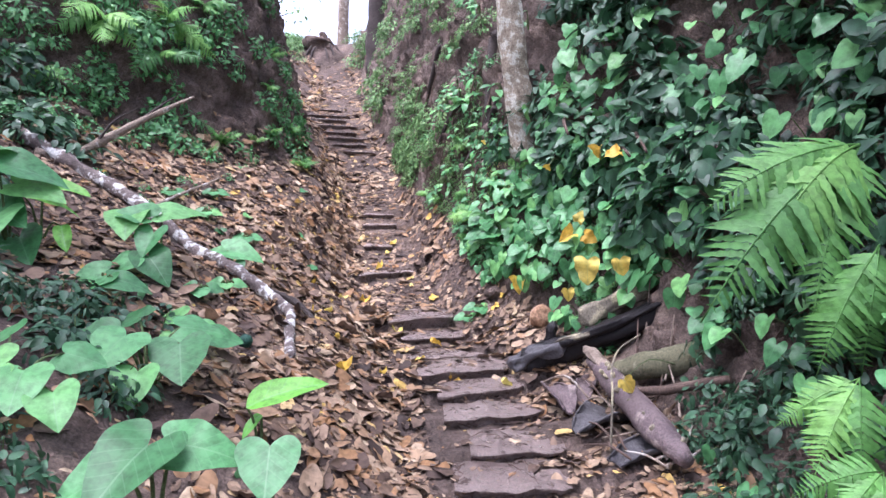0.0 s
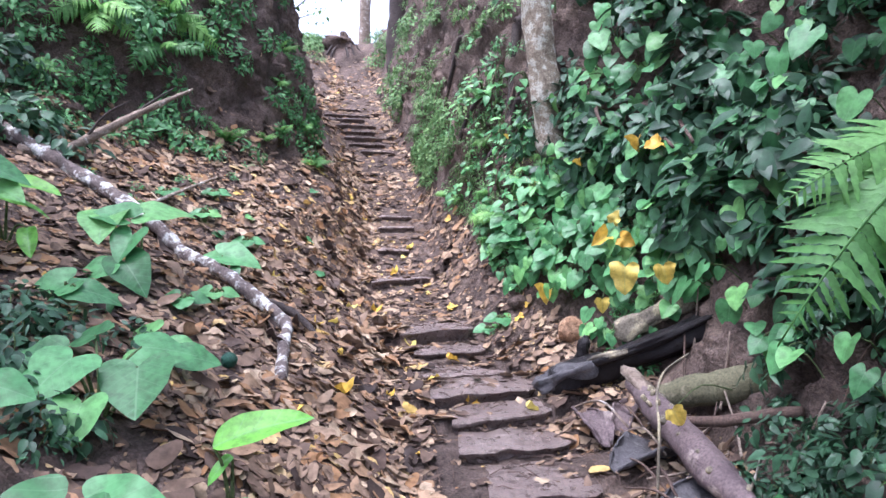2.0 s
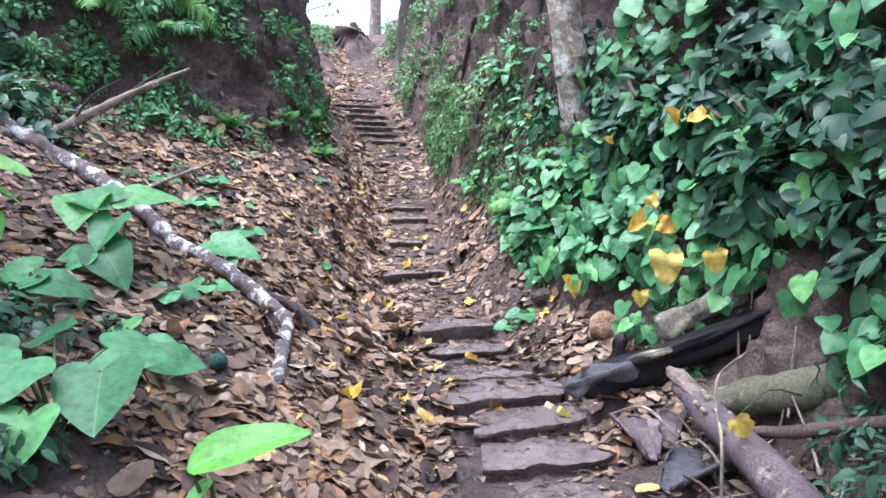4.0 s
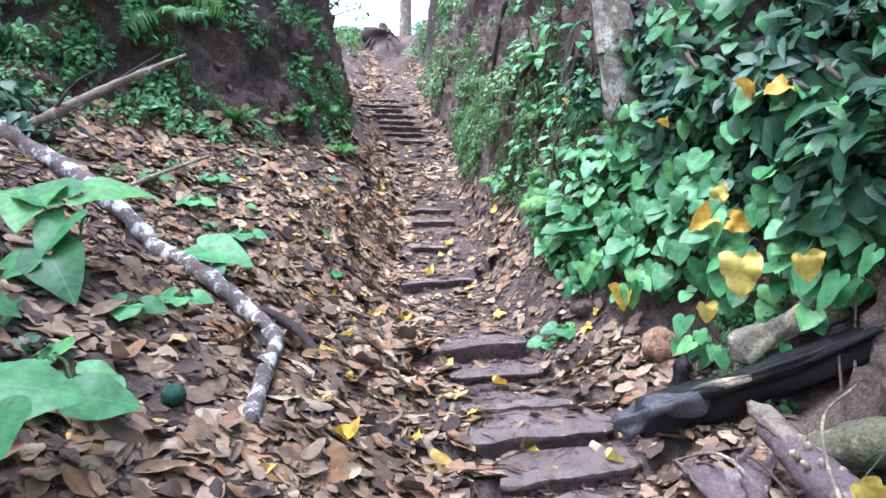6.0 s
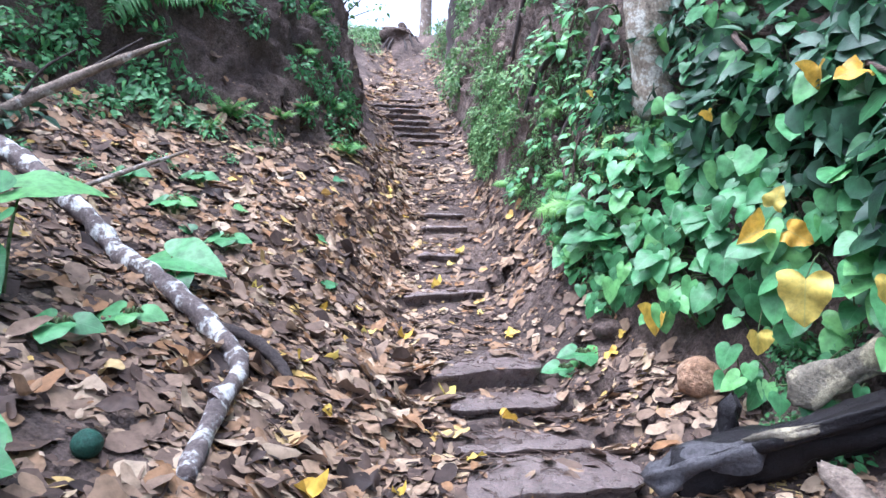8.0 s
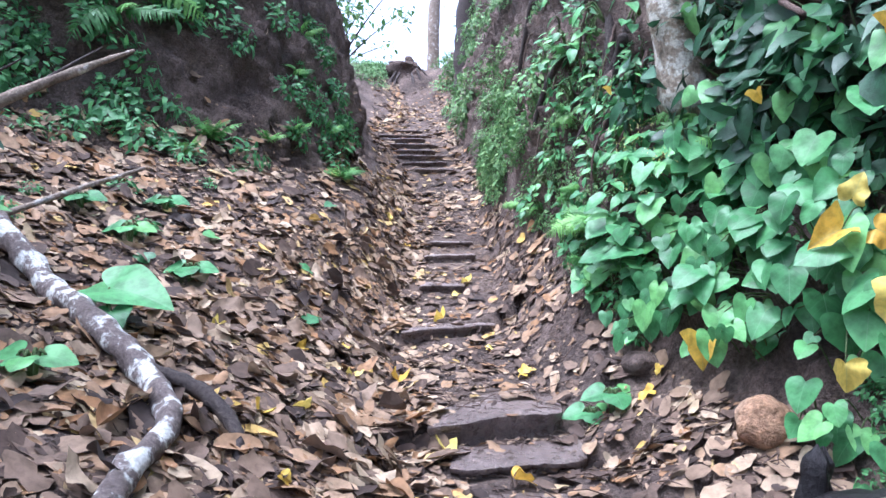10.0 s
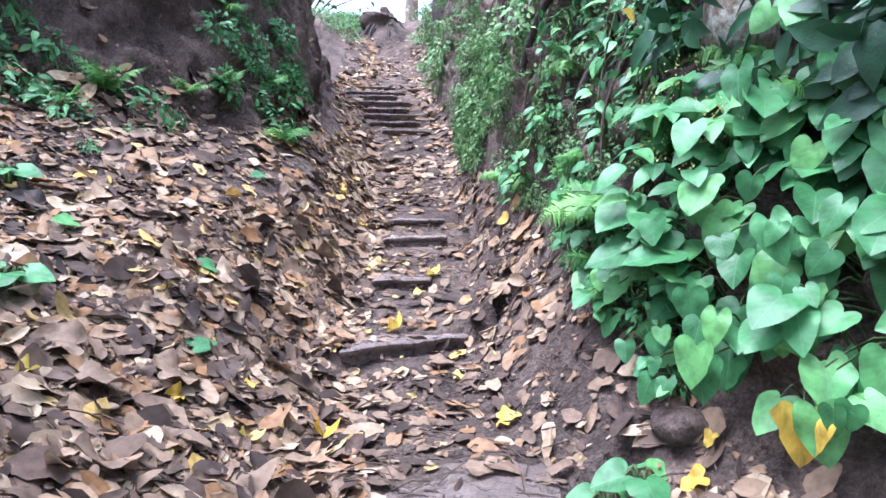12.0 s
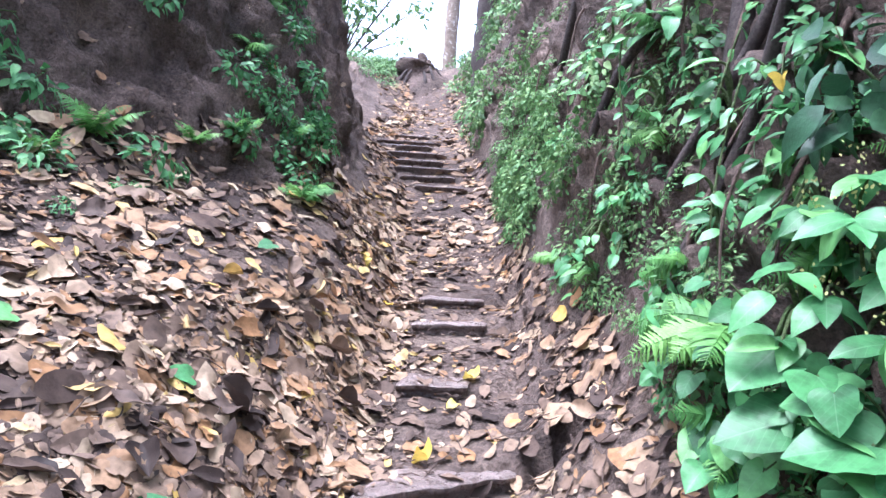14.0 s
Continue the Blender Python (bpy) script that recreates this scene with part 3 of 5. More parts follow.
for x, y in ((-1.9, 5.6), (-1.35, 5.9), (-1.15, 5.3), (-2.0, 4.95), (-1.55, 7.2)):
    fallen(x, y, 0.11, HEARTS[0], "small green leaf lying on leaf litter", lift=0.05)


# ---- dead wood ----
def wood(name, label, category, ctrl, radii, material, sides=12, lumps=0.35):
    return tagged(tube_ob(name, ctrl, radii, material, sides, lumps), label, category)


def gp(x, y, lift=0.05, lo=3.0, hi=7.0):
    return on_ground(x, y, lift, lo, hi)


branch = wood("fallen_branch", "fallen grey branch patched with white lichen on the leaf litter", "branch",
              [gp(-3.95, 4.75, 0.1), gp(-3.5, 4.72, 0.1), gp(-3.0, 4.6, 0.08), gp(-2.45, 4.3, 0.08), gp(-2.1, 4.2, 0.06), gp(-1.63, 3.85, 0.07), gp(-1.3, 3.7, 0.09), gp(-1.04, 3.4, 0.08), gp(-0.97, 3.05, 0.06), gp(-0.84, 2.5, 0.03)],
              [0.075, 0.07, 0.065, 0.06, 0.06, 0.055, 0.05, 0.045, 0.035], M_LICHEN, 12, 0.5)
side = tube_ob("broken_side_limb", [gp(-1.3, 3.72, 0.1), gp(-1.1, 3.72, 0.09), gp(-0.9, 3.62, 0.06), gp(-0.8, 3.5, 0.02)], [0.03, 0.035, 0.03, 0.015], M_DARKBARK, 8, 0.4, branch)
stick = wood("fallen_stick", "dark bare forked stick propped against the slope", "stick", [gp(-3.72, 4.62, 0.02), (-3.5, 4.8, 0.58), (-3.15, 5.12, 0.86), (-2.85, 5.4, 1.1), (-2.53, 5.7, 1.34)], [0.05, 0.045, 0.04, 0.034, 0.012], M_BARK, 10)
tube_ob("side_twig", [(-2.98, 5.28, 1.0), (-2.85, 5.42, 1.16), (-2.68, 5.55, 1.32)], [0.018, 0.014, 0.006], M_DARKBARK, 6, 0.3, stick)
tube_ob("side_twig", [(-3.3, 4.98, 0.74), (-3.12, 5.02, 0.98), (-2.9, 5.06, 1.12)], [0.014, 0.011, 0.005], M_DARKBARK, 6, 0.3, stick)
wood("fallen_twig", "thin pale twig leaning out of the leaf litter", "twig", [gp(-2.72, 4.33, 0.0), (-2.65, 4.4, 0.06), (-2.35, 4.7, 0.24), (-2.05, 5.02, 0.414)], [0.02, 0.02, 0.018, 0.012], M_BARK, 8)


def plank(name, ctrl, wide, thick, material, parent=None, ragged=0.3, seed=0):
    """A split piece of wood: an uneven grooved bar along a line, with ragged ends."""
    pts = curve_points(ctrl, 10)
    v, f, n = [], [], len(pts)
    for i, p in enumerate(pts):
        d = (pts[min(i + 1, n - 1)] - pts[max(i - 1, 0)]).normalized()
        a = d.cross(Vector((0, 0, 1))).normalized()
        c = a.cross(d)
        end = min(1.0, min(i, n - 1 - i) / 4 + 0.25)
        for k in range(18):
            g = 2 * math.pi * k / 18
            x, z = math.copysign(abs(math.cos(g)) ** 0.7, math.cos(g)), math.copysign(abs(math.sin(g)) ** 0.7, math.sin(g))
            r = end * (1 + ragged * 1.4 * noise.noise(Vector((i * 0.1, k * 0.5, seed))) + 0.22 * noise.noise(Vector((i * 0.04, k * 2.3, seed + 9))) + 0.1 * noise.noise(Vector((i * 0.7, k, seed))))
            v.append(p + a * (x * wide * r) + c * (z * thick * r) + d * (0.05 * noise.noise(Vector((k * 0.9, seed, 0))) * (1 - end)))
    for i in range(n - 1):
        for k in range(18):
            f.append((i * 18 + k, i * 18 + (k + 1) % 18, (i + 1) * 18 + (k + 1) % 18, (i + 1) * 18 + k))
    f += [tuple(range(17, -1, -1)), tuple((n - 1) * 18 + k for k in range(18))]
    return link_mesh(name, v, f, material, parent)


log = tagged(plank("rotten_log", [(0.9, 3.42, -1.1), (1.12, 3.4, -1.03), (1.38, 3.35, -0.92), (1.7, 3.25, -0.75), (2.02, 3.1, -0.53), (2.3, 2.95, -0.33)], 0.09, 0.1, M_ROT, None, 0.3, 3), "wet black rotten log with a pale broken top", "log")
plank("pale_wood_top", [(1.42, 3.42, -0.74), (1.56, 3.4, -0.63), (1.76, 3.36, -0.5), (1.98, 3.3, -0.37), (2.12, 3.24, -0.28)], 0.03, 0.075, M_PALEWOOD, log, 0.5, 5)
plank("weathered_end", [(0.82, 3.4, -1.1), (0.96, 3.38, -1.05), (1.12, 3.35, -0.985), (1.3, 3.31, -0.9)], 0.075, 0.06, M_GREYWOOD, log, 0.6, 11)
plank("torn_strip", [(1.15, 3.29, -0.93), (1.45, 3.22, -0.8), (1.75, 3.12, -0.64), (2.0, 3.0, -0.47)], 0.03, 0.03, M_ROT, log, 0.5, 13)
plank("splinter", [(1.2, 3.3, -0.88), (1.32, 3.24, -0.83), (1.48, 3.2, -0.77)], 0.025, 0.018, M_PALEWOOD, log, 0.6, 17)
plank("broken_limb", [(1.17, 3.5, -1.0), (1.2, 3.53, -0.88), (1.22, 3.54, -0.76)], 0.05, 0.03, M_ROT, log, 0.6, 7)
tagged(plank("split_wood", [(1.36, 2.95, -0.84), (1.42, 2.75, -0.9), (1.5, 2.5, -0.97)], 0.05, 0.02, M_BARK, None, 0.4, 9), "pale split board of wood among dry husks", "wood")
wood("fallen_log", "short mossy log lying among dry husks", "log", [(1.5, 2.72, -0.98), (1.68, 2.62, -0.92), (1.88, 2.5, -0.84), (2.1, 2.38, -0.74)], [0.05, 0.1, 0.11, 0.1], M_MOSSLOG, 16, 0.25)
spotted = wood("fallen_log", "grey log with pale lichen spots lying beside the steps", "log", [(1.38, 2.85, -0.92), (1.44, 2.6, -0.98), (1.5, 2.2, -1.05), (1.56, 1.75, -1.12), (1.6, 1.45, -1.17)], [0.04, 0.075, 0.095, 0.09, 0.045], M_HUSK, 16, 0.25)
for k in range(16):
    t, a = rng.uniform(0.15, 0.95), rng.uniform(0.5, 2.6)
    c = Vector((1.38 + 0.22 * t, 2.85 - 1.4 * t, -0.93 - 0.25 * t))
    d = Vector((math.cos(a), 0.15 * math.sin(a), math.sin(a)))
    r = rng.uniform(0.008, 0.022)
    patch = tube_proto([c + d * 0.06, c + d * 0.095, c + d * 0.101], [r * 0.9, r, r * 0.6], 8)
    link_mesh("lichen_spot", patch[0], patch[1], M_PALEWOOD, spotted)
wood("fallen_branch", "thin brown branch lying under the bank", "branch", [(1.55, 2.5, -1.06), (1.75, 2.25, -0.98), (2.05, 1.95, -0.82)], [0.025, 0.035, 0.03], M_ROOT, 10, 0.3)
wood("dead_vine", "thin tan vine bent over the husks", "vine", [gp(1.3, 1.9, 0.02), (1.31, 1.98, -0.95), (1.36, 2.2, -0.86), (1.5, 2.55, -0.78), (1.72, 2.75, -0.7)], [0.008, 0.008, 0.007, 0.006], M_PALEWOOD, 6)


def husk(x, y, length, width, heading, tilt, label):
    """A dry curled palm sheath."""
    v, f = [], []
    for i in range(25):
        t = i / 24
        w = width * (0.1 + 0.9 * math.sin(math.pi * (0.05 + t * 0.9)) ** 0.6)
        for j in range(15):
            a = (j / 14 - 0.5) * 2.5
            torn = abs(j - 7) / 7
            r = 1 + (0.1 + 0.3 * torn ** 2) * noise.noise(Vector((i * 0.25, j * 0.3, x * 7 + y)))
            v.append((math.sin(a) * w * r, t * length + 0.08 * torn * noise.noise(Vector((j * 0.5, x * 5, i * 0.1))), (1.0 - math.cos(a)) * w * 0.9 * r + 0.04 * math.sin(4 * t) + 0.012 * noise.noise(Vector((i * 0.4, j * 0.6, y)))))
    for i in range(24):
        for j in range(14):
            q = i * 15 + j
            f.append((q, q + 1, q + 16, q + 15))
    ob = link_mesh("dry_husk", v, f, M_HUSK if width < 0.12 else M_GREYWOOD)
    sol = ob.modifiers.new("thickness", "SOLIDIFY")
    sol.thickness = 0.012
    p = on_ground(x, y, 0.03)
    ob.matrix_world = pose(*p, tilt, 0, heading)
    return tagged(ob, label, "husk", "dry husks")


husk(1.18, 2.55, 0.45, 0.1, 10, 14, "curled grey-brown palm husk beside the steps")
husk(1.15, 2.25, 0.5, 0.13, -60, 6, "curled brown palm husk beside the steps")
husk(1.3, 1.75, 0.55, 0.12, -70, 4, "curled reddish palm husk under the log")
husk(1.3, 2.7, 0.4, 0.07, -25, 22, "pale split husk leaning on the log")
for k in range(26):
    x, y = rng.uniform(1.25, 2.0), rng.uniform(1.5, 3.0)
    g = rng.uniform(-0.6, 2.2)
    q = Vector((math.cos(g), math.sin(g), 0)) * rng.uniform(0.25, 0.6)
    a = gp(x, y, 0.1, 3, 9)
    wood("dead_twig", "thin bent dead twig among the husks", "twig", [a, a + q * 0.5 + Vector((0, 0, rng.uniform(0.02, 0.12))), gp(x + q.x, y + q.y, 0.1, 3, 9)], [0.009, 0.008, 0.005], M_BARK if k % 2 else M_ROOT, 5)


def round_thing(name, label, category, p, r, squash, material, lumps=0.25):
    bm = bmesh.new()
    bmesh.ops.create_icosphere(bm, subdivisions=3, radius=1)
    for w in bm.verts:
        w.co *= 1 + lumps * noise.noise(w.co * 1.4 + Vector(p))
        w.co = Vector((w.co.x * r, w.co.y * r, w.co.z * r * squash))
    me = bpy.data.meshes.new(name)
    bm.to_mesh(me)
    bm.free()
    me.materials.append(material)
    me.polygons.foreach_set("use_smooth", [True] * len(me.polygons))
    ob = new(name, me)
    ob.location = p
    return tagged(ob, label, category)


round_thing("stone", "rounded tan stone at the foot of the bank", "stone", gp(1.3, 4.12, 0.06), 0.115, 1.0, M_STONE)
round_thing("stone", "brown earth-covered stone beside the step", "stone", gp(0.86, 4.95, 0.03), 0.1, 0.7, M_SOIL)
M_FRUIT = bark("green_rind", (0.01, 0.045, 0.03), (0.02, 0.075, 0.05), (0.04, 0.1, 0.07), 0.6, 9.0, 0.5)
round_thing("green_fruit", "small round dark green fruit on the leaf litter", "fruit", gp(-1.14, 2.43, 0.04), 0.05, 0.95, M_FRUIT, 0.08)


# ---- broad-leaved plants on the slope ----
def broad_plant(name, label, base, leaves, meshes=None, fresh=False):
    """A rosette of long-stalked leaves: (x, y, z, size, tip heading in degrees, tip fall)."""
    meshes = meshes or ARROWS
    b = Vector(base)
    root = new(name)
    root.matrix_world = Matrix.Translation(b)
    tagged(root, label, "plant", "broad-leaved plants")
    for k, (x, y, z, size, head, fall) in enumerate(leaves):
        p = Vector((x, y, z))
        g = radians(head)
        tip = Vector((math.cos(g), math.sin(g), fall))
        nrm = Vector((0, -0.55, 1))
        stalk = tube_proto(curve_points([b - Vector((0, 0, 0.05)), b.lerp(p, 0.5) + Vector((0, 0, 0.06)), p], 4), [0.012, 0.008, 0.005], 5)
        ob = link_mesh("stalk", stalk[0] - np.array(b), stalk[1], M_STEM, root)
        size *= 0.85
        leaf_ob("leaf", meshes[k % len(meshes)], aim(p, tip, nrm, (size * 1.05, size, size)), root)
    return root


broad_plant("arrow_leaf_plant", "tall green plant with broad arrow-shaped leaves on the slope", gp(-1.95, 3.1, 0),
            [(-2.25, 3.25, 0.08, 0.42, -75, -0.25), (-2.0, 3.3, 0.1, 0.4, 25, 0.25), (-2.1, 3.2, 0.06, 0.36, 175, 0.2), (-1.98, 2.95, -0.22, 0.36, -40, -0.55), (-2.08, 2.9, -0.24, 0.3, -150, -0.35), (-2.0, 3.1, -0.05, 0.3, -95, -0.7)])
broad_plant("arrow_leaf_plant", "green plant with drooping arrow-shaped leaves over litter", gp(-2.05, 2.35, 0),
            [(-2.05, 2.35, -0.3, 0.36, 215, -0.4), (-1.95, 2.3, -0.32, 0.28, 10, -0.1), (-1.9, 2.5, -0.42, 0.22, -60, -0.2)])
broad_plant("arrow_leaf_plant", "low plant with one broad leaf over the fallen branch", gp(-1.7, 4.1, 0),
            [(-1.72, 4.15, -0.26, 0.4, -12, -0.05), (-1.62, 4.0, -0.36, 0.24, -70, -0.5), (-1.75, 4.2, -0.3, 0.3, 170, 0.05)])
broad_plant("heart_leaf_plant", "cluster of heart-shaped green leaves low on the slope", gp(-1.4, 1.45, 0),
            [(-1.6, 1.45, -0.52, 0.34, 200, -0.25), (-1.5, 1.4, -0.5, 0.34, -110, -0.4), (-1.25, 1.5, -0.56, 0.36, -70, -0.6), (-1.3, 1.65, -0.5, 0.3, 15, -0.1), (-1.38, 1.25, -0.66, 0.26, -85, -0.6), (-1.55, 1.7, -0.46, 0.26, 150, -0.1),
             (-1.7, 1.2, -0.62, 0.28, 205, -0.4), (-1.2, 1.9, -0.6, 0.24, 20, -0.2)], HEARTS)
broad_plant("heart_leaf_plant", "heart-shaped green leaves beside the slope litter", gp(-1.35, 2.15, 0),
            [(-1.35, 2.15, -0.6, 0.2, 10, -0.25), (-1.25, 2.1, -0.62, 0.18, -35, -0.2), (-1.5, 2.25, -0.55, 0.22, 160, -0.1), (-1.45, 2.0, -0.62, 0.2, -120, -0.4)], HEARTS)
broad_plant("arrow_leaf_plant", "large pale green leaves close to the trail", gp(-0.95, 0.35, 0),
            [(-0.98, 0.35, -0.72, 0.4, -112, -0.3), (-0.9, 0.42, -0.74, 0.34, -10, 0.05), (-1.08, 0.3, -0.8, 0.3, -150, -0.35)])
broad_plant("heart_leaf_plant", "single broad heart-shaped leaf beside the trail", gp(-0.5, 0.45, 0), [(-0.52, 0.42, -0.74, 0.28, -85, -0.75), (-0.6, 0.5, -0.85, 0.16, 150, -0.3)], HEARTS)
broad_plant("long_leaf_plant", "seedling with one bright green long leaf", gp(-0.75, 1.3, 0), [(-0.82, 1.25, -0.84, 0.5, 12, 0.5), (-0.76, 1.32, -0.9, 0.16, -120, -0.2)], ELLIPSES)
broad_plant("heart_leaf_plant", "heart-shaped leaves among dark undergrowth", gp(-1.75, 0.75, 0),
            [(-1.75, 0.75, -0.5, 0.26, 190, -0.3), (-1.65, 0.7, -0.52, 0.28, -80, -0.5), (-1.85, 0.95, -0.42, 0.24, 150, -0.2), (-1.6, 0.95, -0.5, 0.24, 0, -0.2), (-1.5, 0.65, -0.6, 0.24, -60, -0.5)], HEARTS)
broad_plant("arrow_leaf_plant", "green plant with long pointed leaves by the bank", gp(-2.7, 2.4, 0),
            [(-2.75, 2.4, 0.42, 0.5, 20, -0.1), (-2.7, 2.5, 0.3, 0.44, -20, 0.0), (-2.8, 2.4, 0.12, 0.42, -30, -0.15), (-2.7, 2.3, 0.1, 0.4, -75, -0.3), (-2.9, 2.5, 0.55, 0.45, 60, 0.1), (-2.65, 2.45, -0.06, 0.36, -50, -0.5)])
broad_plant("long_leaf_plant", "plant with bright green long leaves by the bank", gp(-2.75, 2.9, 0), [(-2.75, 2.95, 0.3, 0.4, -5, 0.0), (-2.8, 2.8, 0.2, 0.4, 30, 0.1), (-2.6, 2.9, 0.0, 0.34, -60, -0.4)], ELLIPSES)
for x, y, z0 in ((-2.2, 5.1, 0.05), (-1.6, 3.0, 0.06), (-1.75, 5.0, 0.05), (-2.6, 5.2, 0.05), (-2.3, 5.7, 0.05), (-1.5, 3.35, 0.06), (0.58, 4.88, 0.05), (0.68, 4.8, 0.05)):
    b = gp(x, y, 0)
    broad_plant("seedling", "small green seedling among dry leaves", b, [(b.x + 0.05 * math.cos(a), b.y + 0.05 * math.sin(a), b.z + 0.1, rng.uniform(0.11, 0.17), math.degrees(a), -0.25) for a in (0.2, 1.9, 3.4, 4.9)], HEARTS)


# ---- ferns ----
def frond_proto(n, wide, arch, seed):
    """A fern frond one unit long: a curved rachis with tapering leaflets on both sides."""
    r = random.Random(seed)
    acc = Acc()
    line = [Vector((0.03 * math.sin(3 * t), t, arch * (0.6 * t - t * t))) for t in np.linspace(0, 1, 12)]
    acc.add(tube_proto(line, [0.009, 0.003], 4), Matrix.Identity(4))
    leaf = blade([(0.0, 0.0), (0.075, 0.06), (0.05, 0.16), (0.075, 0.26), (0.048, 0.38), (0.065, 0.48), (0.04, 0.62), (0.045, 0.72), (0.0, 1.0)], 8, 0.15, 0.3, 0, 0, 0, 3)
    for k in range(n):
        t = 0.1 + 0.9 * k / n
        i = min(int(t * 11), 10)
        p = line[i].lerp(line[i + 1], t * 11 - i)
        d = (line[i + 1] - line[i]).normalized()
        size = wide * (math.sin(math.pi * min(1, (0.22 + t * 0.82))) ** 0.8 + 0.06) * r.uniform(0.85, 1.1)
        for s in (-1, 1):
            tip = Vector((s, 0, 0)) + d * r.uniform(0.25, 0.65) + Vector((0, 0, r.uniform(-0.55, 0.1)))
            acc.add(leaf, aim(p, tip, Vector((0, -d.z, 1)), (size * 1.15, size, size)))
    return np.concatenate(acc.v), acc.f


FRONDS = [mesh_of("frond", frond_proto(26, 0.26, 0.5, 1), M_FERN), mesh_of("frond", frond_proto(22, 0.3, 0.9, 2), M_FERN), mesh_of("frond", frond_proto(30, 0.22, 0.3, 3), M_FERN)]


def fern(p, normal, fronds, size, label, spread=(0, 360), rise=0.45):
    root = new("fern")
    root.matrix_world = Matrix.Translation(p)
    tagged(root, label, "fern", "ferns")
    up = Vector(normal)
    for k in range(fronds):
        g = radians(spread[0] + (spread[1] - spread[0]) * (k + rng.uniform(0.2, 0.8)) / fronds)
        hang = rise < 0.4
        tip = Vector((math.cos(g), math.sin(g), (rng.uniform(-0.75, 0.45) if hang else rise * rng.uniform(0.3, 1.4)))) + up * 0.35
        face = Vector((-0.15 if p[0] > 0 else 0.25, -0.9, 0.6)) if hang else Vector((0, -0.5, 1)) + up * 0.3
        leaf_ob("frond", FRONDS[rng.randrange(3)], aim(Vector(p), tip, face, size * rng.uniform(0.75, 1.15)), root)
    return root


def near_wall(x, y, z, lo, hi):
    """The bank's u whose height is z at y."""
    best = min(np.linspace(lo, hi, 60), key=lambda u: abs(surf(u, y).z - z))
    return surf_frame(best, y)


for y, z, n, s, lab in ((7.1, 0.93, 6, 0.32, "bright green fern at the foot of the earth bank"), (6.75, 0.72, 5, 0.3, "pale green fern at the foot of the earth bank"), (7.7, 0.98, 6, 0.24, "small fern at the foot of the bank"),
                        (8.1, 1.1, 6, 0.26, "small fern at the foot of the bank"), (8.5, 1.85, 5, 0.34, "fern hanging from the earth bank"), (8.8, 1.3, 5, 0.26, "fern hanging from the earth bank"), (8.95, 2.4, 5, 0.3, "fern hanging from the earth bank"),
                        (6.4, 2.3, 6, 0.75, "large fern hanging from the top of the bank"), (7.1, 2.5, 6, 0.7, "large fern hanging from the top of the bank"), (6.8, 2.0, 4, 0.6, "fern hanging from the earth bank"), (5.8, 1.6, 5, 0.5, "fern on the earth bank"),
                        (7.6, 2.9, 5, 0.5, "fern on the upper bank"), (5.2, 2.0, 5, 0.5, "fern on the upper bank"), (4.6, 1.3, 5, 0.45, "fern on the leafy bank")):
    p, nrm = near_wall(0, y, z, 2.0, 3.6)
    fern(p, nrm, n + (1 if z < 1.2 else 0), s, lab, (-190, 20), 0.9 if z < 1.2 else 0.25)
p, nrm = surf_frame(at_x(-1.78, 8.35), 8.35)
fern(p, nrm, 9, 0.32, "bushy bright green fern at the corner of the bank")
p, nrm = surf_frame(at_x(-1.85, 8.75), 8.75)
fern(p, nrm, 7, 0.26, "small green fern at the corner of the bank")
def hanging_fern(base, tips, label):
    """A fern rooted in the bank whose fronds arch out and hang to the given tips."""
    root = new("fern")
    root.matrix_world = Matrix.Translation(Vector(base))
    tagged(root, label, "fern", "ferns")
    for k, tip in enumerate(tips):
        d = Vector(tip) - Vector(base)
        leaf_ob("frond", FRONDS[k % 3], aim(Vector(base), d + Vector((0, 0, 0.12)), Vector((-0.35, -0.8, 0.55)), d.length * 1.05), root)


hanging_fern((2.4, 1.35, 0.62), [(1.56, 1.0, -0.2), (1.78, 1.05, -0.02), (2.05, 1.0, -0.22), (1.62, 1.2, 0.25)], "large bright green fern hanging from the bank over the trail")
hanging_fern((2.35, 1.05, 0.1), [(2.05, 0.9, -0.5), (2.25, 0.9, -0.5)], "green fern hanging beside the trail")
hanging_fern((2.1, 0.75, -0.5), [(1.85, 0.55, -0.9), (2.0, 0.5, -0.95), (1.8, 0.75, -0.8)], "green fern low beside the trail")
hanging_fern((2.0, 0.4, -0.8), [(1.78, 0.25, -1.05), (1.7, 0.4, -1.0), (1.9, 0.2, -1.05)], "green fern low beside the trail")
for y, z, n, s in ((5.75, 0.1, 4, 0.36), (6.0, 0.14, 4, 0.26), (6.15, 0.32, 5, 0.24), (5.55, 0.35, 4, 0.3), (5.7, -0.2, 4, 0.3), (7.2, 0.3, 5, 0.2), (7.7, 0.35, 5, 0.2), (6.8, 1.0, 4, 0.24), (6.9, 1.5, 4, 0.26), (5.3, 0.7, 5, 0.3), (5.0, 0.45, 4, 0.3)):
    p, nrm = near_wall(0, y, z, 7.0, 9.0)
    fern(p, nrm, n, s, "small fern growing out of the trailside bank", (120, 280), 0.15)


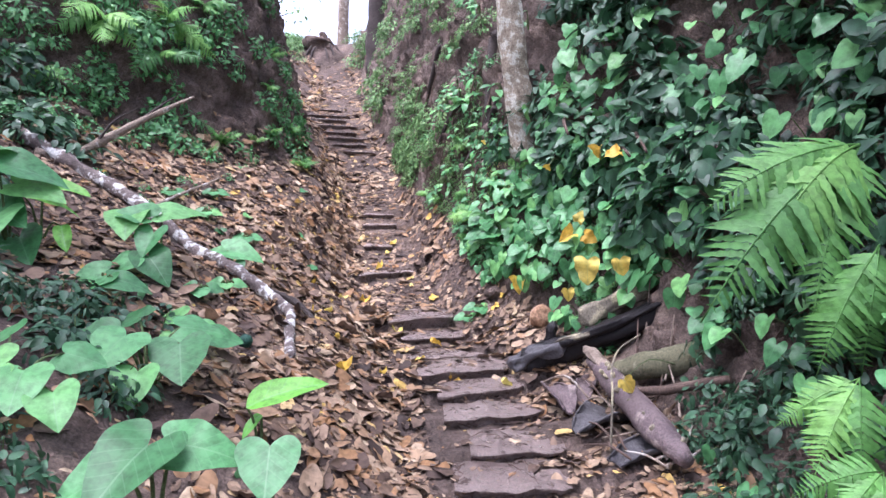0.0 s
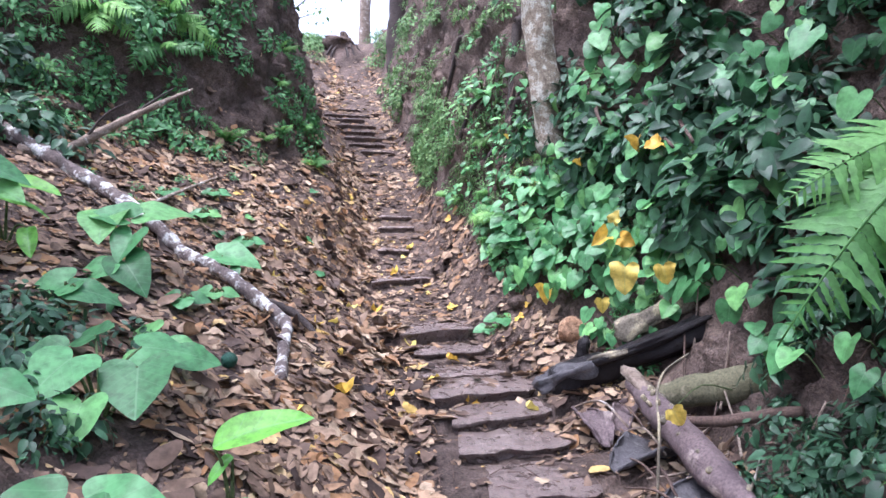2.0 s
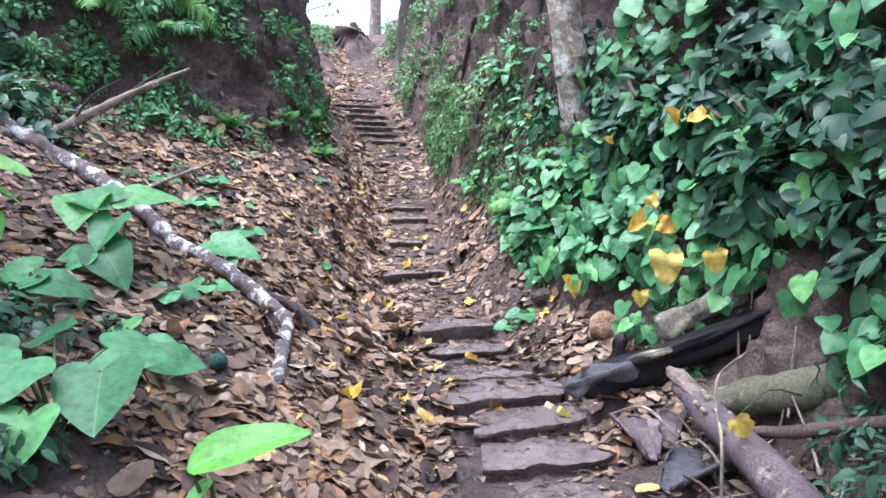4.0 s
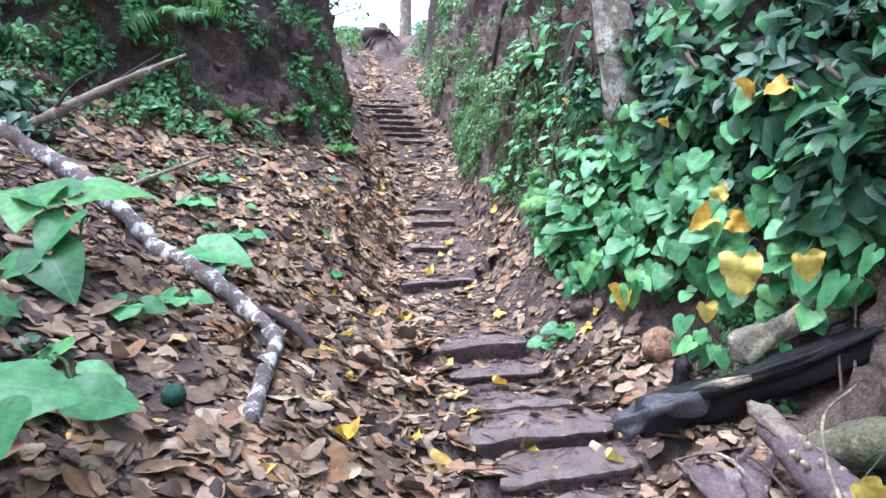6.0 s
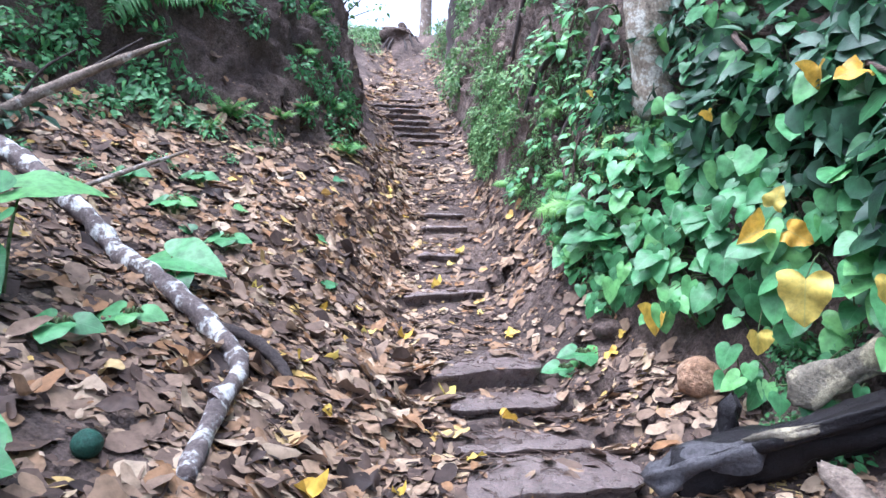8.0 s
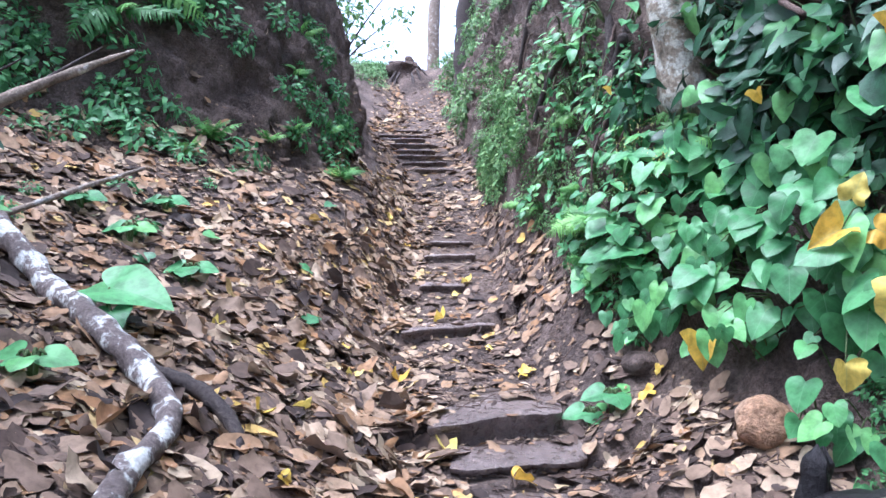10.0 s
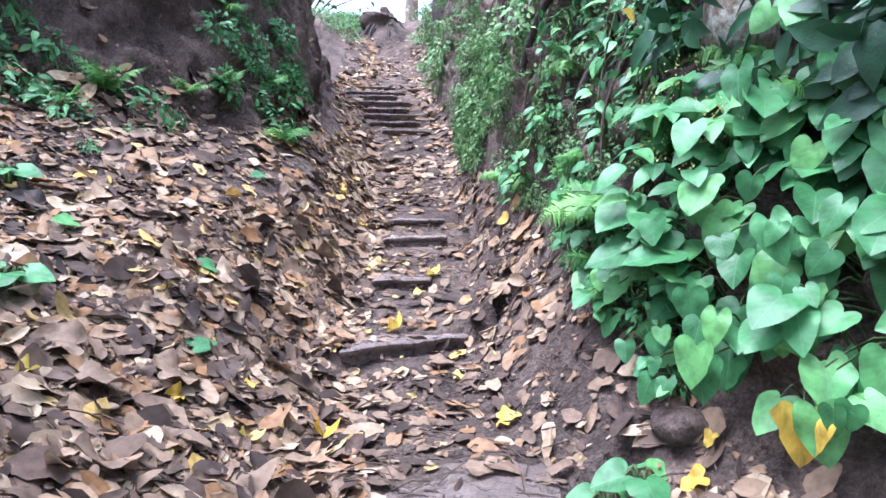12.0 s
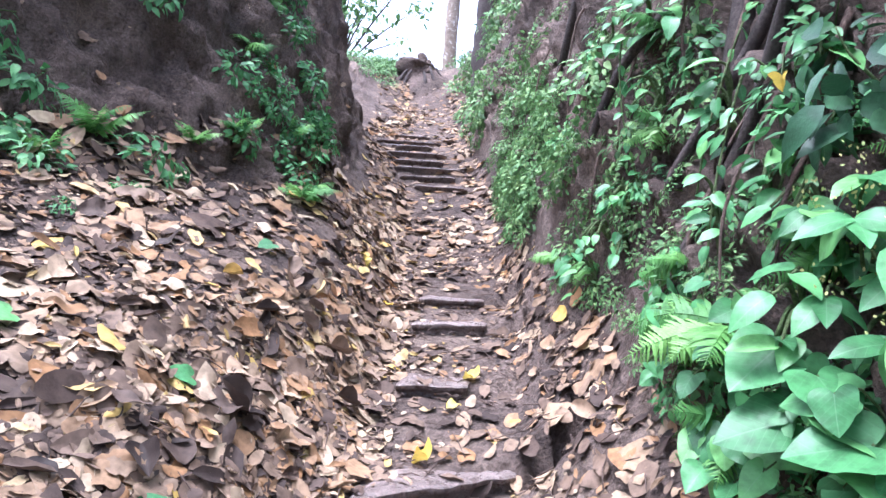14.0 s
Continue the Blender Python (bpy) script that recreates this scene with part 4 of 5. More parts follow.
# ---- heart-leaved climbers on the bank ----
def climber(label, y0, y1, u0, u1, count, smin, smax, out):
    """A mat of heart-shaped leaves on thin stalks over the bank."""
    count, smin, smax = int(count * 1.8), smin * 0.5, smax * 0.72
    base, _ = surf_frame((u0 + u1) / 2, (y0 + y1) / 2)
    root = new("heart_leaf_climber")
    root.matrix_world = Matrix.Translation(base)
    tagged(root, label, "climber", "climbers on the bank")
    stalks = Acc()
    for k in range(count):
        u, y = rng.uniform(u0, u1), rng.uniform(y0, y1)
        p, n = surf_frame(u, y)
        q = p + (n + Vector((-0.3, -0.3, 0.25))).normalized() * rng.uniform(0.05, out)
        size = rng.uniform(smin, smax)
        tip = jitter((-0.35, -0.35, -0.7), 0.5)
        nrm = jitter(n * 0.4 + Vector((-0.25, -0.6, 0.75)), 0.45)
        leaf_ob("leaf", HEARTS[rng.randrange(7)], aim(q, tip, nrm, (size * rng.uniform(0.9, 1.1), size, size)), root)
        stalks.add(tube_proto(curve_points([p - n * 0.02, p.lerp(q, 0.5) + Vector((0, 0, 0.05)), q], 2), [0.005, 0.003], 4, 0, False), Matrix.Translation(-base))
    tagged(stalks.make("stalk_tangle", M_STEM, root), kind="stuff")
    return root


for args in (("dense climber with small heart-shaped leaves at the foot of the bank", 5.0, 5.75, 6.95, 7.4, 42, 0.09, 0.16, 0.2),
             ("dense climber with heart-shaped green leaves hanging over the bank", 4.3, 5.2, 7.2, 8.05, 85, 0.13, 0.22, 0.32),
             ("dense climber with broad heart-shaped green leaves hanging over the bank", 3.5, 4.4, 7.42, 8.2, 80, 0.15, 0.27, 0.34),
             ("small climber trailing over the foot of the bank", 3.35, 4.05, 7.08, 7.5, 20, 0.1, 0.18, 0.2),
             ("climber with broad heart-shaped leaves above the rotten log", 2.8, 3.6, 7.6, 8.3, 34, 0.16, 0.28, 0.3),
             ("climber with heart-shaped leaves beside the logs", 1.5, 2.8, 7.5, 8.3, 30, 0.14, 0.24, 0.25),
             ("dense climber with broad leaves beside the leaning trunk", 4.5, 5.2, 7.5, 8.5, 52, 0.14, 0.24, 0.3),
             ("climber with large leaves high on the bank", 3.6, 5.2, 8.1, 8.9, 60, 0.16, 0.3, 0.3),
             ("climber with large leaves high on the shaded bank", 1.8, 3.6, 8.2, 9.0, 60, 0.16, 0.3, 0.3),
             ("climber with heart-shaped leaves low beside the trail", 0.2, 1.6, 7.05, 8.2, 26, 0.1, 0.2, 0.2)):
    climber(*args)
for x, y, z, s, k, tip in ((1.56, 3.72, -0.22, 0.2, 0, (-0.1, -0.2, -0.9)), (1.74, 3.4, -0.18, 0.13, 1, (0.3, -0.1, -0.9)), (1.85, 3.95, 0.72, 0.13, 0, (-0.9, -0.1, -0.25)), (1.72, 4.1, 0.76, 0.1, 2, (-0.1, 0, -0.9)),
                           (1.56, 4.15, 0.1, 0.1, 0, (0.2, -0.3, 0.7)), (1.5, 4.1, -0.02, 0.12, 1, (-0.8, -0.2, -0.3)), (1.6, 4.05, -0.02, 0.12, 0, (0.7, -0.2, -0.4)), (1.12, 4.62, -0.5, 0.13, 2, (0, -0.2, -0.9)), (1.45, 3.95, -0.5, 0.1, 2, (0, -0.1, -0.9)),
                           (1.35, 4.6, 0.62, 0.06, 2, (0.1, 0, -0.9)), (1.5, 2.35, -0.88, 0.1, 2, (0.4, -0.3, -0.7)), (0.84, 5.8, 0.93, 0.045, 2, (0, -0.1, -0.9))):
    q = Vector((x, y, z)) + Vector((-0.08, -0.24, 0.0))
    s *= 1.05
    p, n = near_wall(0, y + 0.1, z, 7.0, 9.0)
    root = tagged(leaf_ob("yellow_leaf", YELLOWS[k], aim(q, jitter(tip, 0.15), jitter((-0.4, -0.8, 0.35), 0.2), s), None), "yellowing heart-shaped leaf hanging from the climber", "leaf", "yellow leaves on the bank")
    st = tube_proto(curve_points([p, p.lerp(q, 0.6) + Vector((0, 0, 0.1)), q], 3), [0.005, 0.003], 4)
    inv = root.matrix_world.inverted()
    link_mesh("stalk", [inv @ Vector(v) for v in st[0]], st[1], M_STEM, root)


# ---- small-leaved growth ----
def tuft_proto(count, radius, height, leaf, seed, flat=False):
    r = random.Random(seed)
    acc = Acc()
    for _ in range(count):
        g, d = r.uniform(0, 6.28), radius * r.random() ** 0.6
        h = (height * r.uniform(0.1, 1.0)) * (1 - 0.5 * d / radius)
        tip = Vector((math.cos(g) + r.uniform(-0.7, 0.7), math.sin(g) + r.uniform(-0.7, 0.7), r.uniform(-0.9, 0.6)))
        s = leaf * r.uniform(0.5, 1.25)
        acc.add(SMALL[r.randrange(3)], aim(Vector((math.cos(g) * d, math.sin(g) * d, h)), tip, Vector((math.cos(g) * 0.4, math.sin(g) * 0.4, 1)) + Vector((r.uniform(-0.4, 0.4), r.uniform(-0.4, 0.4), 0)), s))
    return np.concatenate(acc.v), acc.f


def stems_proto(radius, height, seed):
    r = random.Random(seed)
    acc = Acc()
    for _ in range(1):
        g, d = r.uniform(0, 6.28), radius * r.uniform(0.2, 0.4)
        acc.add(tube_proto(curve_points([(0, 0, -0.04), (math.cos(g) * d * 0.4, math.sin(g) * d * 0.4, height * 0.5), (math.cos(g) * d, math.sin(g) * d, height * 0.8)], 3), [0.006, 0.003], 4), Matrix.Identity(4))
    return np.concatenate(acc.v), acc.f


def tuft_set(name, count, radius, height, leaf, material, seeds):
    out = []
    for s in seeds:
        out.append((mesh_of("stem", stems_proto(radius, height, s), M_STEM), mesh_of("crown", tuft_proto(count, radius, height, leaf, s), material)))
    return out


SHRUBS = tuft_set("shrub", 90, 0.22, 0.26, 0.09, M_GREEN_I, (1, 2, 3))
CREEPS = tuft_set("creeper", 190, 0.25, 0.1, 0.05, M_MOSS, (4, 5, 6))
# crest bushes: the backlight is put into the paler wall-leaf colour
BUSHES = tuft_set("bush", 150, 0.32, 0.32, 0.075, M_MOSS, (21, 22))
# LONGS: dark narrow leaves, with the bank's shade in their colour too
LONGS = tuft_set("long", 70, 0.3, 0.3, 0.16, M_SHADE_GREEN, (7, 8))
# UNDER: tufts like SHRUBS with the shade painted into the leaf green
UNDER = tuft_set("under", 80, 0.22, 0.22, 0.09, M_SHADE_GREEN, (31, 32))


def tuft(kind, name, p, n, size, label, category, group):
    zv = (Vector(n) * 0.7 + Vector((0, 0, 0.4))).normalized()
    m = Vector((0, 0, 1)).rotation_difference(zv).to_matrix().to_4x4()
    m = Matrix.Translation(p) @ m @ pose(0, 0, 0, 0, 0, rng.uniform(0, 360)) @ Matrix.Scale(size, 4)
    root = new(name)
    root.matrix_world = m
    tagged(root, label, category, group)
    for nm, me in zip(("stem", "crown"), rng.choice(kind)):
        o = new(nm, me)
        o.parent = root
    return root


def strew(kind, name, count, u0, u1, y0, y1, s0, s1, label, category, group, keep=None):
    k = 0
    while k < count:
        u, y = rng.uniform(u0, u1), rng.uniform(y0, y1)
        p, n = surf_frame(u, y)
        k += 1
        if keep and not keep(p):
            continue
        tuft(kind, name, p, n, rng.uniform(s0, s1), label, category, group)


strew(SHRUBS, "low_shrub", 14, 2.85, 3.25, 4.5, 8.6, 0.6, 1.1, "low green shrub at the foot of the earth bank", "shrub", "low shrubs")
strew(SHRUBS, "low_shrub", 75, 2.1, 2.95, 3.5, 8.0, 0.6, 1.3, "green shrub growing on the earth bank", "shrub", "shrubs on the bank")
strew(SHRUBS, "low_shrub", 30, 2.5, 3.3, 4.6, 6.8, 0.6, 1.1, "green shrub at the foot of the shaded bank", "shrub", "low shrubs")
strew(SHRUBS, "low_shrub", 34, 2.3, 3.0, 8.1, 9.6, 0.5, 0.9, "green shrub hanging on the earth bank", "shrub", "shrubs on the bank")
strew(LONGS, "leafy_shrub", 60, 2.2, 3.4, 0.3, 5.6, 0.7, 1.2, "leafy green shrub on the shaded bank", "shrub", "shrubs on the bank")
# the shade low on both sides is carried by this undergrowth's darker green
strew(UNDER, "low_shrub", 22, 6.85, 7.3, -0.6, 1.9, 0.4, 0.8, "undergrowth beside the trail, its green darkened for shade", "shrub", "undergrowth")
strew(UNDER, "low_shrub", 20, 3.3, 4.1, 0.0, 1.7, 0.5, 0.9, "undergrowth low on the slope, its green darkened for shade", "shrub", "undergrowth")
strew(UNDER, "low_shrub", 44, 3.05, 3.95, 0.2, 2.3, 0.6, 1.1, "undergrowth on the slope, its green darkened for shade", "shrub", "undergrowth")
strew(SHRUBS, "low_shrub", 10, 3.3, 3.9, 4.5, 7.0, 0.3, 0.55, "small green weeds among dry leaves", "weed", "weeds")
strew(CREEPS, "wall_creeper", 75, 7.0, 7.85, 8.6, 11.0, 0.6, 1.1, "pale green creeper hanging on the earth wall", "creeper", "creepers on the wall")
strew(CREEPS, "wall_creeper", 110, 7.5, 8.9, 6.6, 12.0, 0.6, 1.2, "small-leaved creeper on the earth wall", "creeper", "creepers on the wall")
strew(CREEPS, "wall_creeper", 34, 7.05, 7.6, 5.5, 8.2, 0.45, 0.8, "pale green creeper at the foot of the earth wall", "creeper", "creepers on the wall")
strew(SHRUBS, "low_shrub", 16, 7.5, 8.9, 5.5, 8.5, 0.5, 0.9, "leafy plant growing out of the earth wall", "shrub", "plants on the wall")
strew(CREEPS, "wall_creeper", 30, 7.2, 8.9, 12.0, 20.0, 1.2, 2.2, "small-leaved creeper on the far earth wall", "creeper", "creepers on the wall")
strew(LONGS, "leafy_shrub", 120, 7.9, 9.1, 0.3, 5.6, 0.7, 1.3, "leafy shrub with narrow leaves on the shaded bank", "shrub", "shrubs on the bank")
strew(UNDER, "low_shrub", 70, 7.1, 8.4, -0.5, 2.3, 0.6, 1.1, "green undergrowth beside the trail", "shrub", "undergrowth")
strew(SHRUBS, "low_shrub", 14, 7.0, 7.4, 5.0, 6.2, 0.5, 0.8, "bright green weeds at the foot of the bank", "weed", "weeds")
strew(SHRUBS, "low_shrub", 12, 7.02, 7.4, 3.3, 4.0, 0.3, 0.5, "small green weeds behind the rotten log", "weed", "weeds")
strew(LONGS, "leafy_shrub", 30, 1.2, 2.3, 3.0, 12.0, 1.0, 1.8, "leafy shrub on top of the bank", "shrub", "shrubs on the bank")


for x, y, z, size, n in ((0.69, 6.86, 1.48, 0.17, 6), (0.66, 6.77, 1.09, 0.12, 6), (0.83, 6.3, 0.99, 0.15, 6), (0.94, 5.81, 0.97, 0.15, 5), (0.92, 5.84, 0.8, 0.13, 4), (0.78, 5.95, 0.62, 0.1, 5), (0.93, 5.66, 0.4, 0.15, 7), (0.95, 5.55, 0.19, 0.16, 7),
                         (0.83, 5.38, -0.14, 0.2, 4), (0.89, 5.23, -0.22, 0.22, 4), (0.62, 7.3, 1.75, 0.14, 5), (0.8, 6.5, 1.7, 0.16, 5), (0.95, 5.9, 1.5, 0.18, 6), (0.5, 7.6, 1.3, 0.1, 5), (0.6, 6.0, 0.0, 0.11, 6), (0.42, 7.1, 0.5, 0.08, 5)):
    b, nrm = near_wall(0, y, z, 7.0, 9.2)
    leaves = []
    for k in range(n):
        a = radians(rng.uniform(140, 300))
        o = b + nrm * rng.uniform(0.06, 0.2) + Vector((0, rng.uniform(-0.14, 0.14), rng.uniform(-0.12, 0.14)))
        leaves.append((o.x, o.y, o.z, size * rng.uniform(0.8, 1.3), math.degrees(a), rng.uniform(-0.7, 0.15)))
    broad_plant("wall_plant", "green leafy plant growing out of the earth wall", b, leaves, HEARTS if size > 0.18 else OVATES)


for k in range(20):
    y = rng.uniform(5.2, 8.2)
    size = rng.uniform(0.07, 0.13)
    b, nrm = surf_frame(rng.uniform(7.1, 8.7), y)
    leaves = []
    for _ in range(rng.randrange(4, 8)):
        o = b + nrm * rng.uniform(0.04, 0.16) + Vector((0, rng.uniform(-0.14, 0.14), rng.uniform(-0.12, 0.12)))
        leaves.append((o.x, o.y, o.z, size * rng.uniform(0.8, 1.3), rng.uniform(140, 300), rng.uniform(-0.8, 0.15)))
    broad_plant("wall_plant", "small leafy plant rooted in the earth wall", b, leaves, OVATES)
for y, z0, z1 in ((5.95, 1.05, 0.1), (6.3, 1.4, 0.5), (5.75, 0.9, 0.2), (7.0, 1.5, 0.7)):
    p, n = near_wall(0, y, z0, 7.0, 9.0)
    q, m2 = near_wall(0, y - 0.1, z1, 7.0, 9.0)
    line = [p, p + n * 0.12 + Vector((0, -0.02, -0.05)), p.lerp(q, 0.55) + n * 0.12, q + m2 * 0.05]
    vine = wood("hanging_vine", "thin green vine with small leaves hanging down the wall", "vine", line, [0.006, 0.005, 0.004], M_STEM, 5)
    for o in curve_points(line, 5)[2:]:
        leaf_ob("leaf", OVATES[0], aim(o, jitter((-0.3, -0.3, -0.6), 0.6), jitter((-0.3, -0.8, 0.6), 0.4), rng.uniform(0.05, 0.09)), vine)


def flower_shrub(base, label):
    """A shrub with long leaves in whorls and sprays of tiny yellow-green flowers."""
    root = new("flowering_shrub")
    root.matrix_world = Matrix.Translation(base)
    tagged(root, label, "shrub", "plants on the wall")
    for k in range(7):
        top = base + Vector((rng.uniform(-0.22, 0.1), rng.uniform(-0.3, 0.05), rng.uniform(0.02, 0.4)))
        st = tube_proto(curve_points([base, base.lerp(top, 0.6) + Vector((-0.03, 0, 0.05)), top], 3), [0.007, 0.004], 5)
        link_mesh("stem", st[0] - np.array(base), st[1], M_STEM, root)
        for j in range(6):
            g = 2 * math.pi * (j + rng.random() * 0.5) / 6
            leaf_ob("leaf", LONGLEAF, aim(top, (math.cos(g), math.sin(g) - 0.2, rng.uniform(-0.6, 0.1)), jitter((-0.2, -0.5, 0.8), 0.2), rng.uniform(0.11, 0.17)), root)
        spray = Acc()
        for _ in range(26):
            q = top + Vector((rng.gauss(0, 0.035), rng.gauss(0, 0.035), rng.uniform(0.0, 0.09)))
            spray.add(SMALL[0], aim(q, jitter((0, 0, 1), 0.9), jitter((0, -1, 0), 0.6), rng.uniform(0.008, 0.016)))
        ob = spray.make("flower_spray", M_FLOWER, root)
        ob.matrix_parent_inverse = root.matrix_world.inverted()
        tagged(ob, "tiny yellow-green flowers", kind="stuff")


LONGLEAF = mesh_of("long_leaf", blade(OVATE, 10, 0.15, 0.35, 0.05, 0.1, 0, 5), M_GREEN)
M_FLOWER = leaf_mat("flower", [(0.0, (0.3, 0.38, 0.12)), (1.0, (0.55, 0.5, 0.2))], "island", 0.6, 0.3, 0.2, False)
flower_shrub(near_wall(0, 5.45, 0.22, 7.0, 8.6)[0], "flowering shrub with long green leaves and tiny blossoms on the bank")
flower_shrub(near_wall(0, 5.2, 0.1, 7.0, 8.6)[0], "flowering shrub with long green leaves and tiny blossoms on the bank")


# ---- roots on the bank ----
for y, z, ln, r in ((6.4, 1.6, 0.9, 0.012), (6.1, 1.2, 0.8, 0.008), (5.9, 1.0, 0.8, 0.01), (6.8, 1.2, 0.5, 0.008), (7.1, 1.7, 0.9, 0.012), (7.6, 1.9, 0.8, 0.01), (5.7, 0.9, 0.7, 0.012), (8.0, 1.6, 0.7, 0.01), (6.6, 0.8, 0.4, 0.008), (8.4, 2.2, 0.9, 0.01), (5.5, 0.8, 0.6, 0.01), (6.2, 0.9, 0.6, 0.016), (5.8, 1.5, 0.9, 0.016), (6.7, 1.9, 0.8, 0.014), (7.3, 1.3, 0.7, 0.014), (9.2, 2.4, 1.0, 0.014), (9.8, 2.8, 1.1, 0.014)):
    p, n = near_wall(0, y, z, 7.0, 9.0)
    q, m2 = near_wall(0, y - 0.08, z - ln, 6.9, 9.0)
    wood("hanging_root", "thin brown root hanging down the earth wall", "root", [p - n * 0.03, p + n * 0.06 + Vector((0, -0.03, -ln * 0.2)), p.lerp(q, 0.6) + n * 0.08, q + m2 * 0.02], [r, r, r * 0.7, r * 0.4], M_ROOT, 5)
for a, b, r in (((6.55, 2.3), (6.35, 0.8), 0.06), ((6.0, 1.9), (6.5, 0.7), 0.035), ((5.9, 1.3), (6.2, 0.35), 0.03), ((6.9, 1.6), (7.3, 1.0), 0.03), ((5.9, 2.3), (6.1, 1.3), 0.03), ((8.8, 2.6), (9.3, 1.7), 0.04), ((7.9, 2.4), (8.2, 1.5), 0.03)):
    pa, na = near_wall(0, a[0], a[1], 7.0, 9.2)
    pb, nb = near_wall(0, b[0], b[1], 7.0, 9.2)
    pm, nm = near_wall(0, (a[0] + b[0]) / 2, (a[1] + b[1]) / 2, 7.0, 9.2)
    wood("tree_root", "thick dark root crossing the earth wall", "root", [pa - na * 0.05, pa + na * 0.03, pm + nm * 0.05, pb + nb * 0.02, pb - nb * 0.05], [r, r, r * 0.9, r * 0.7, r * 0.4], M_DARKBARK, 8)
for y, z in ((4.3, 0.9), (4.0, 1.0), (4.7, 1.1), (3.3, 0.8)):
    p, n = near_wall(0, y, z, 7.5, 9.0)
    wood("dead_branch", "bare brown branch sticking out of the bank", "branch", [p - n * 0.1, p + n * 0.2 + Vector((0, -0.1, 0.05)), p + n * 0.35 + Vector((0.1, -0.5, rng.uniform(-0.2, 0.1)))], [0.025, 0.02, 0.012], M_ROOT, 7)


g0 = gp(-1.78, 0.5, 0)
wood("hanging_vine", "thin bare vine hanging beside the slope plants", "vine", [g0, g0 + Vector((0.03, 0.02, 0.8)), g0 + Vector((-0.03, 0, 1.8)), g0 + Vector((0.04, 0.05, 3.2)), g0 + Vector((-0.1, 0.1, 6.6))], [0.012, 0.011, 0.012, 0.012, 0.015], M_ROOT, 6)


# ---- trees ----
def tree(name, label, line, radii, material, crown=None, sides=16):
    root = new(name)
    root.matrix_world = Matrix.Translation(Vector(line[0]))
    tagged(root, label, "tree")
    b = Vector(line[0])
    tube_ob("trunk", [Vector(p) - b for p in line], radii, material, sides, 0.25, root, 8)
    if crown:
        c, spread, count, leaf, seed = crown
        r = random.Random(seed)
        acc, limbs = Acc(), Acc()
        top = Vector(line[-2]) - b
        for _ in range(count):
            d = Vector((r.gauss(0, 1), r.gauss(0, 1), r.gauss(0, 0.6)))
            q = Vector(c) - b + d * spread * 0.5
            if r.random() < 0.35:
                limbs.add(tube_proto(curve_points([top, top.lerp(q, 0.5) + Vector((0, 0, 0.2)), q], 3), [0.05, 0.012], 5), Matrix.Identity(4))
            for _ in range(26):
                s = leaf * r.uniform(0.6, 1.2)
                acc.add(SMALL[r.randrange(3)], aim(q + Vector((r.gauss(0, 0.3), r.gauss(0, 0.3), r.gauss(0, 0.25))), (r.uniform(-1, 1), r.uniform(-1, 1), r.uniform(-1, 0.3)), (r.uniform(-0.6, 0.6), r.uniform(-0.6, 0.6), 1), s))
        acc.make("crown", M_MOSS, root)
        tagged(limbs.make("limb_tangle", M_DARKBARK, root), kind="stuff")
    return root


# the crown above this trunk is out of view, added to cast shade
tree("bank_tree", "pale leaning tree trunk with lichen growing from the bank", [(1.32, 5.55, 0.3), (1.2, 5.42, 0.75), (1.1, 5.35, 1.3), (0.98, 5.3, 2.1), (0.85, 5.3, 3.2), (0.7, 5.3, 4.6)], [0.22, 0.16, 0.145, 0.14, 0.135, 0.13], M_TRUNK, ((2.1, 4.6, 6.6), 2.4, 10, 0.3, 15))
# two trees out of view, added so that their crowns darken both sides
tree("unseen_shade_tree", "unseen leafy tree added on the bank to shade the slope", [(-6.6, 1.5, 3.0), (-6.4, 1.4, 4.5), (-5.8, 1.3, 5.6), (-5.0, 1.2, 6.4)], [0.25, 0.2, 0.17, 0.1], M_DARKBARK, ((-3.4, 1.4, 5.4), 2.8, 75, 0.3, 16))
tree("unseen_shade_tree", "unseen leafy tree added on the bank to shade the undergrowth", [(4.3, 0.4, 2.6), (4.1, 0.5, 4.0), (3.7, 0.6, 5.0), (3.2, 0.7, 5.8)], [0.22, 0.18, 0.15, 0.09], M_DARKBARK, ((2.5, 0.8, 5.3), 2.4, 60, 0.3, 18))
tree("slim_tree", "slim tree at the top of the trail against the sky", [(-3.0, 24.0, 4.9), (-3.0, 24.0, 6.5), (-2.95, 24.1, 8.5), (-2.8, 24.2, 12)], [0.24, 0.2, 0.19, 0.14], M_BARK, ((-2.6, 25, 13), 2.6, 26, 0.3, 11))
tree("dark_tree", "dark tree trunk on the bank at the top of the trail", [(-1.25, 18.6, 3.6), (-1.35, 18.6, 4.6), (-1.3, 18.6, 6.5), (-1.1, 18.6, 9.5), (-0.9, 18.6, 12)], [0.42, 0.34, 0.3, 0.28, 0.24], M_DARKBARK, ((-0.6, 18.4, 12.5), 2.6, 9, 0.3, 12))
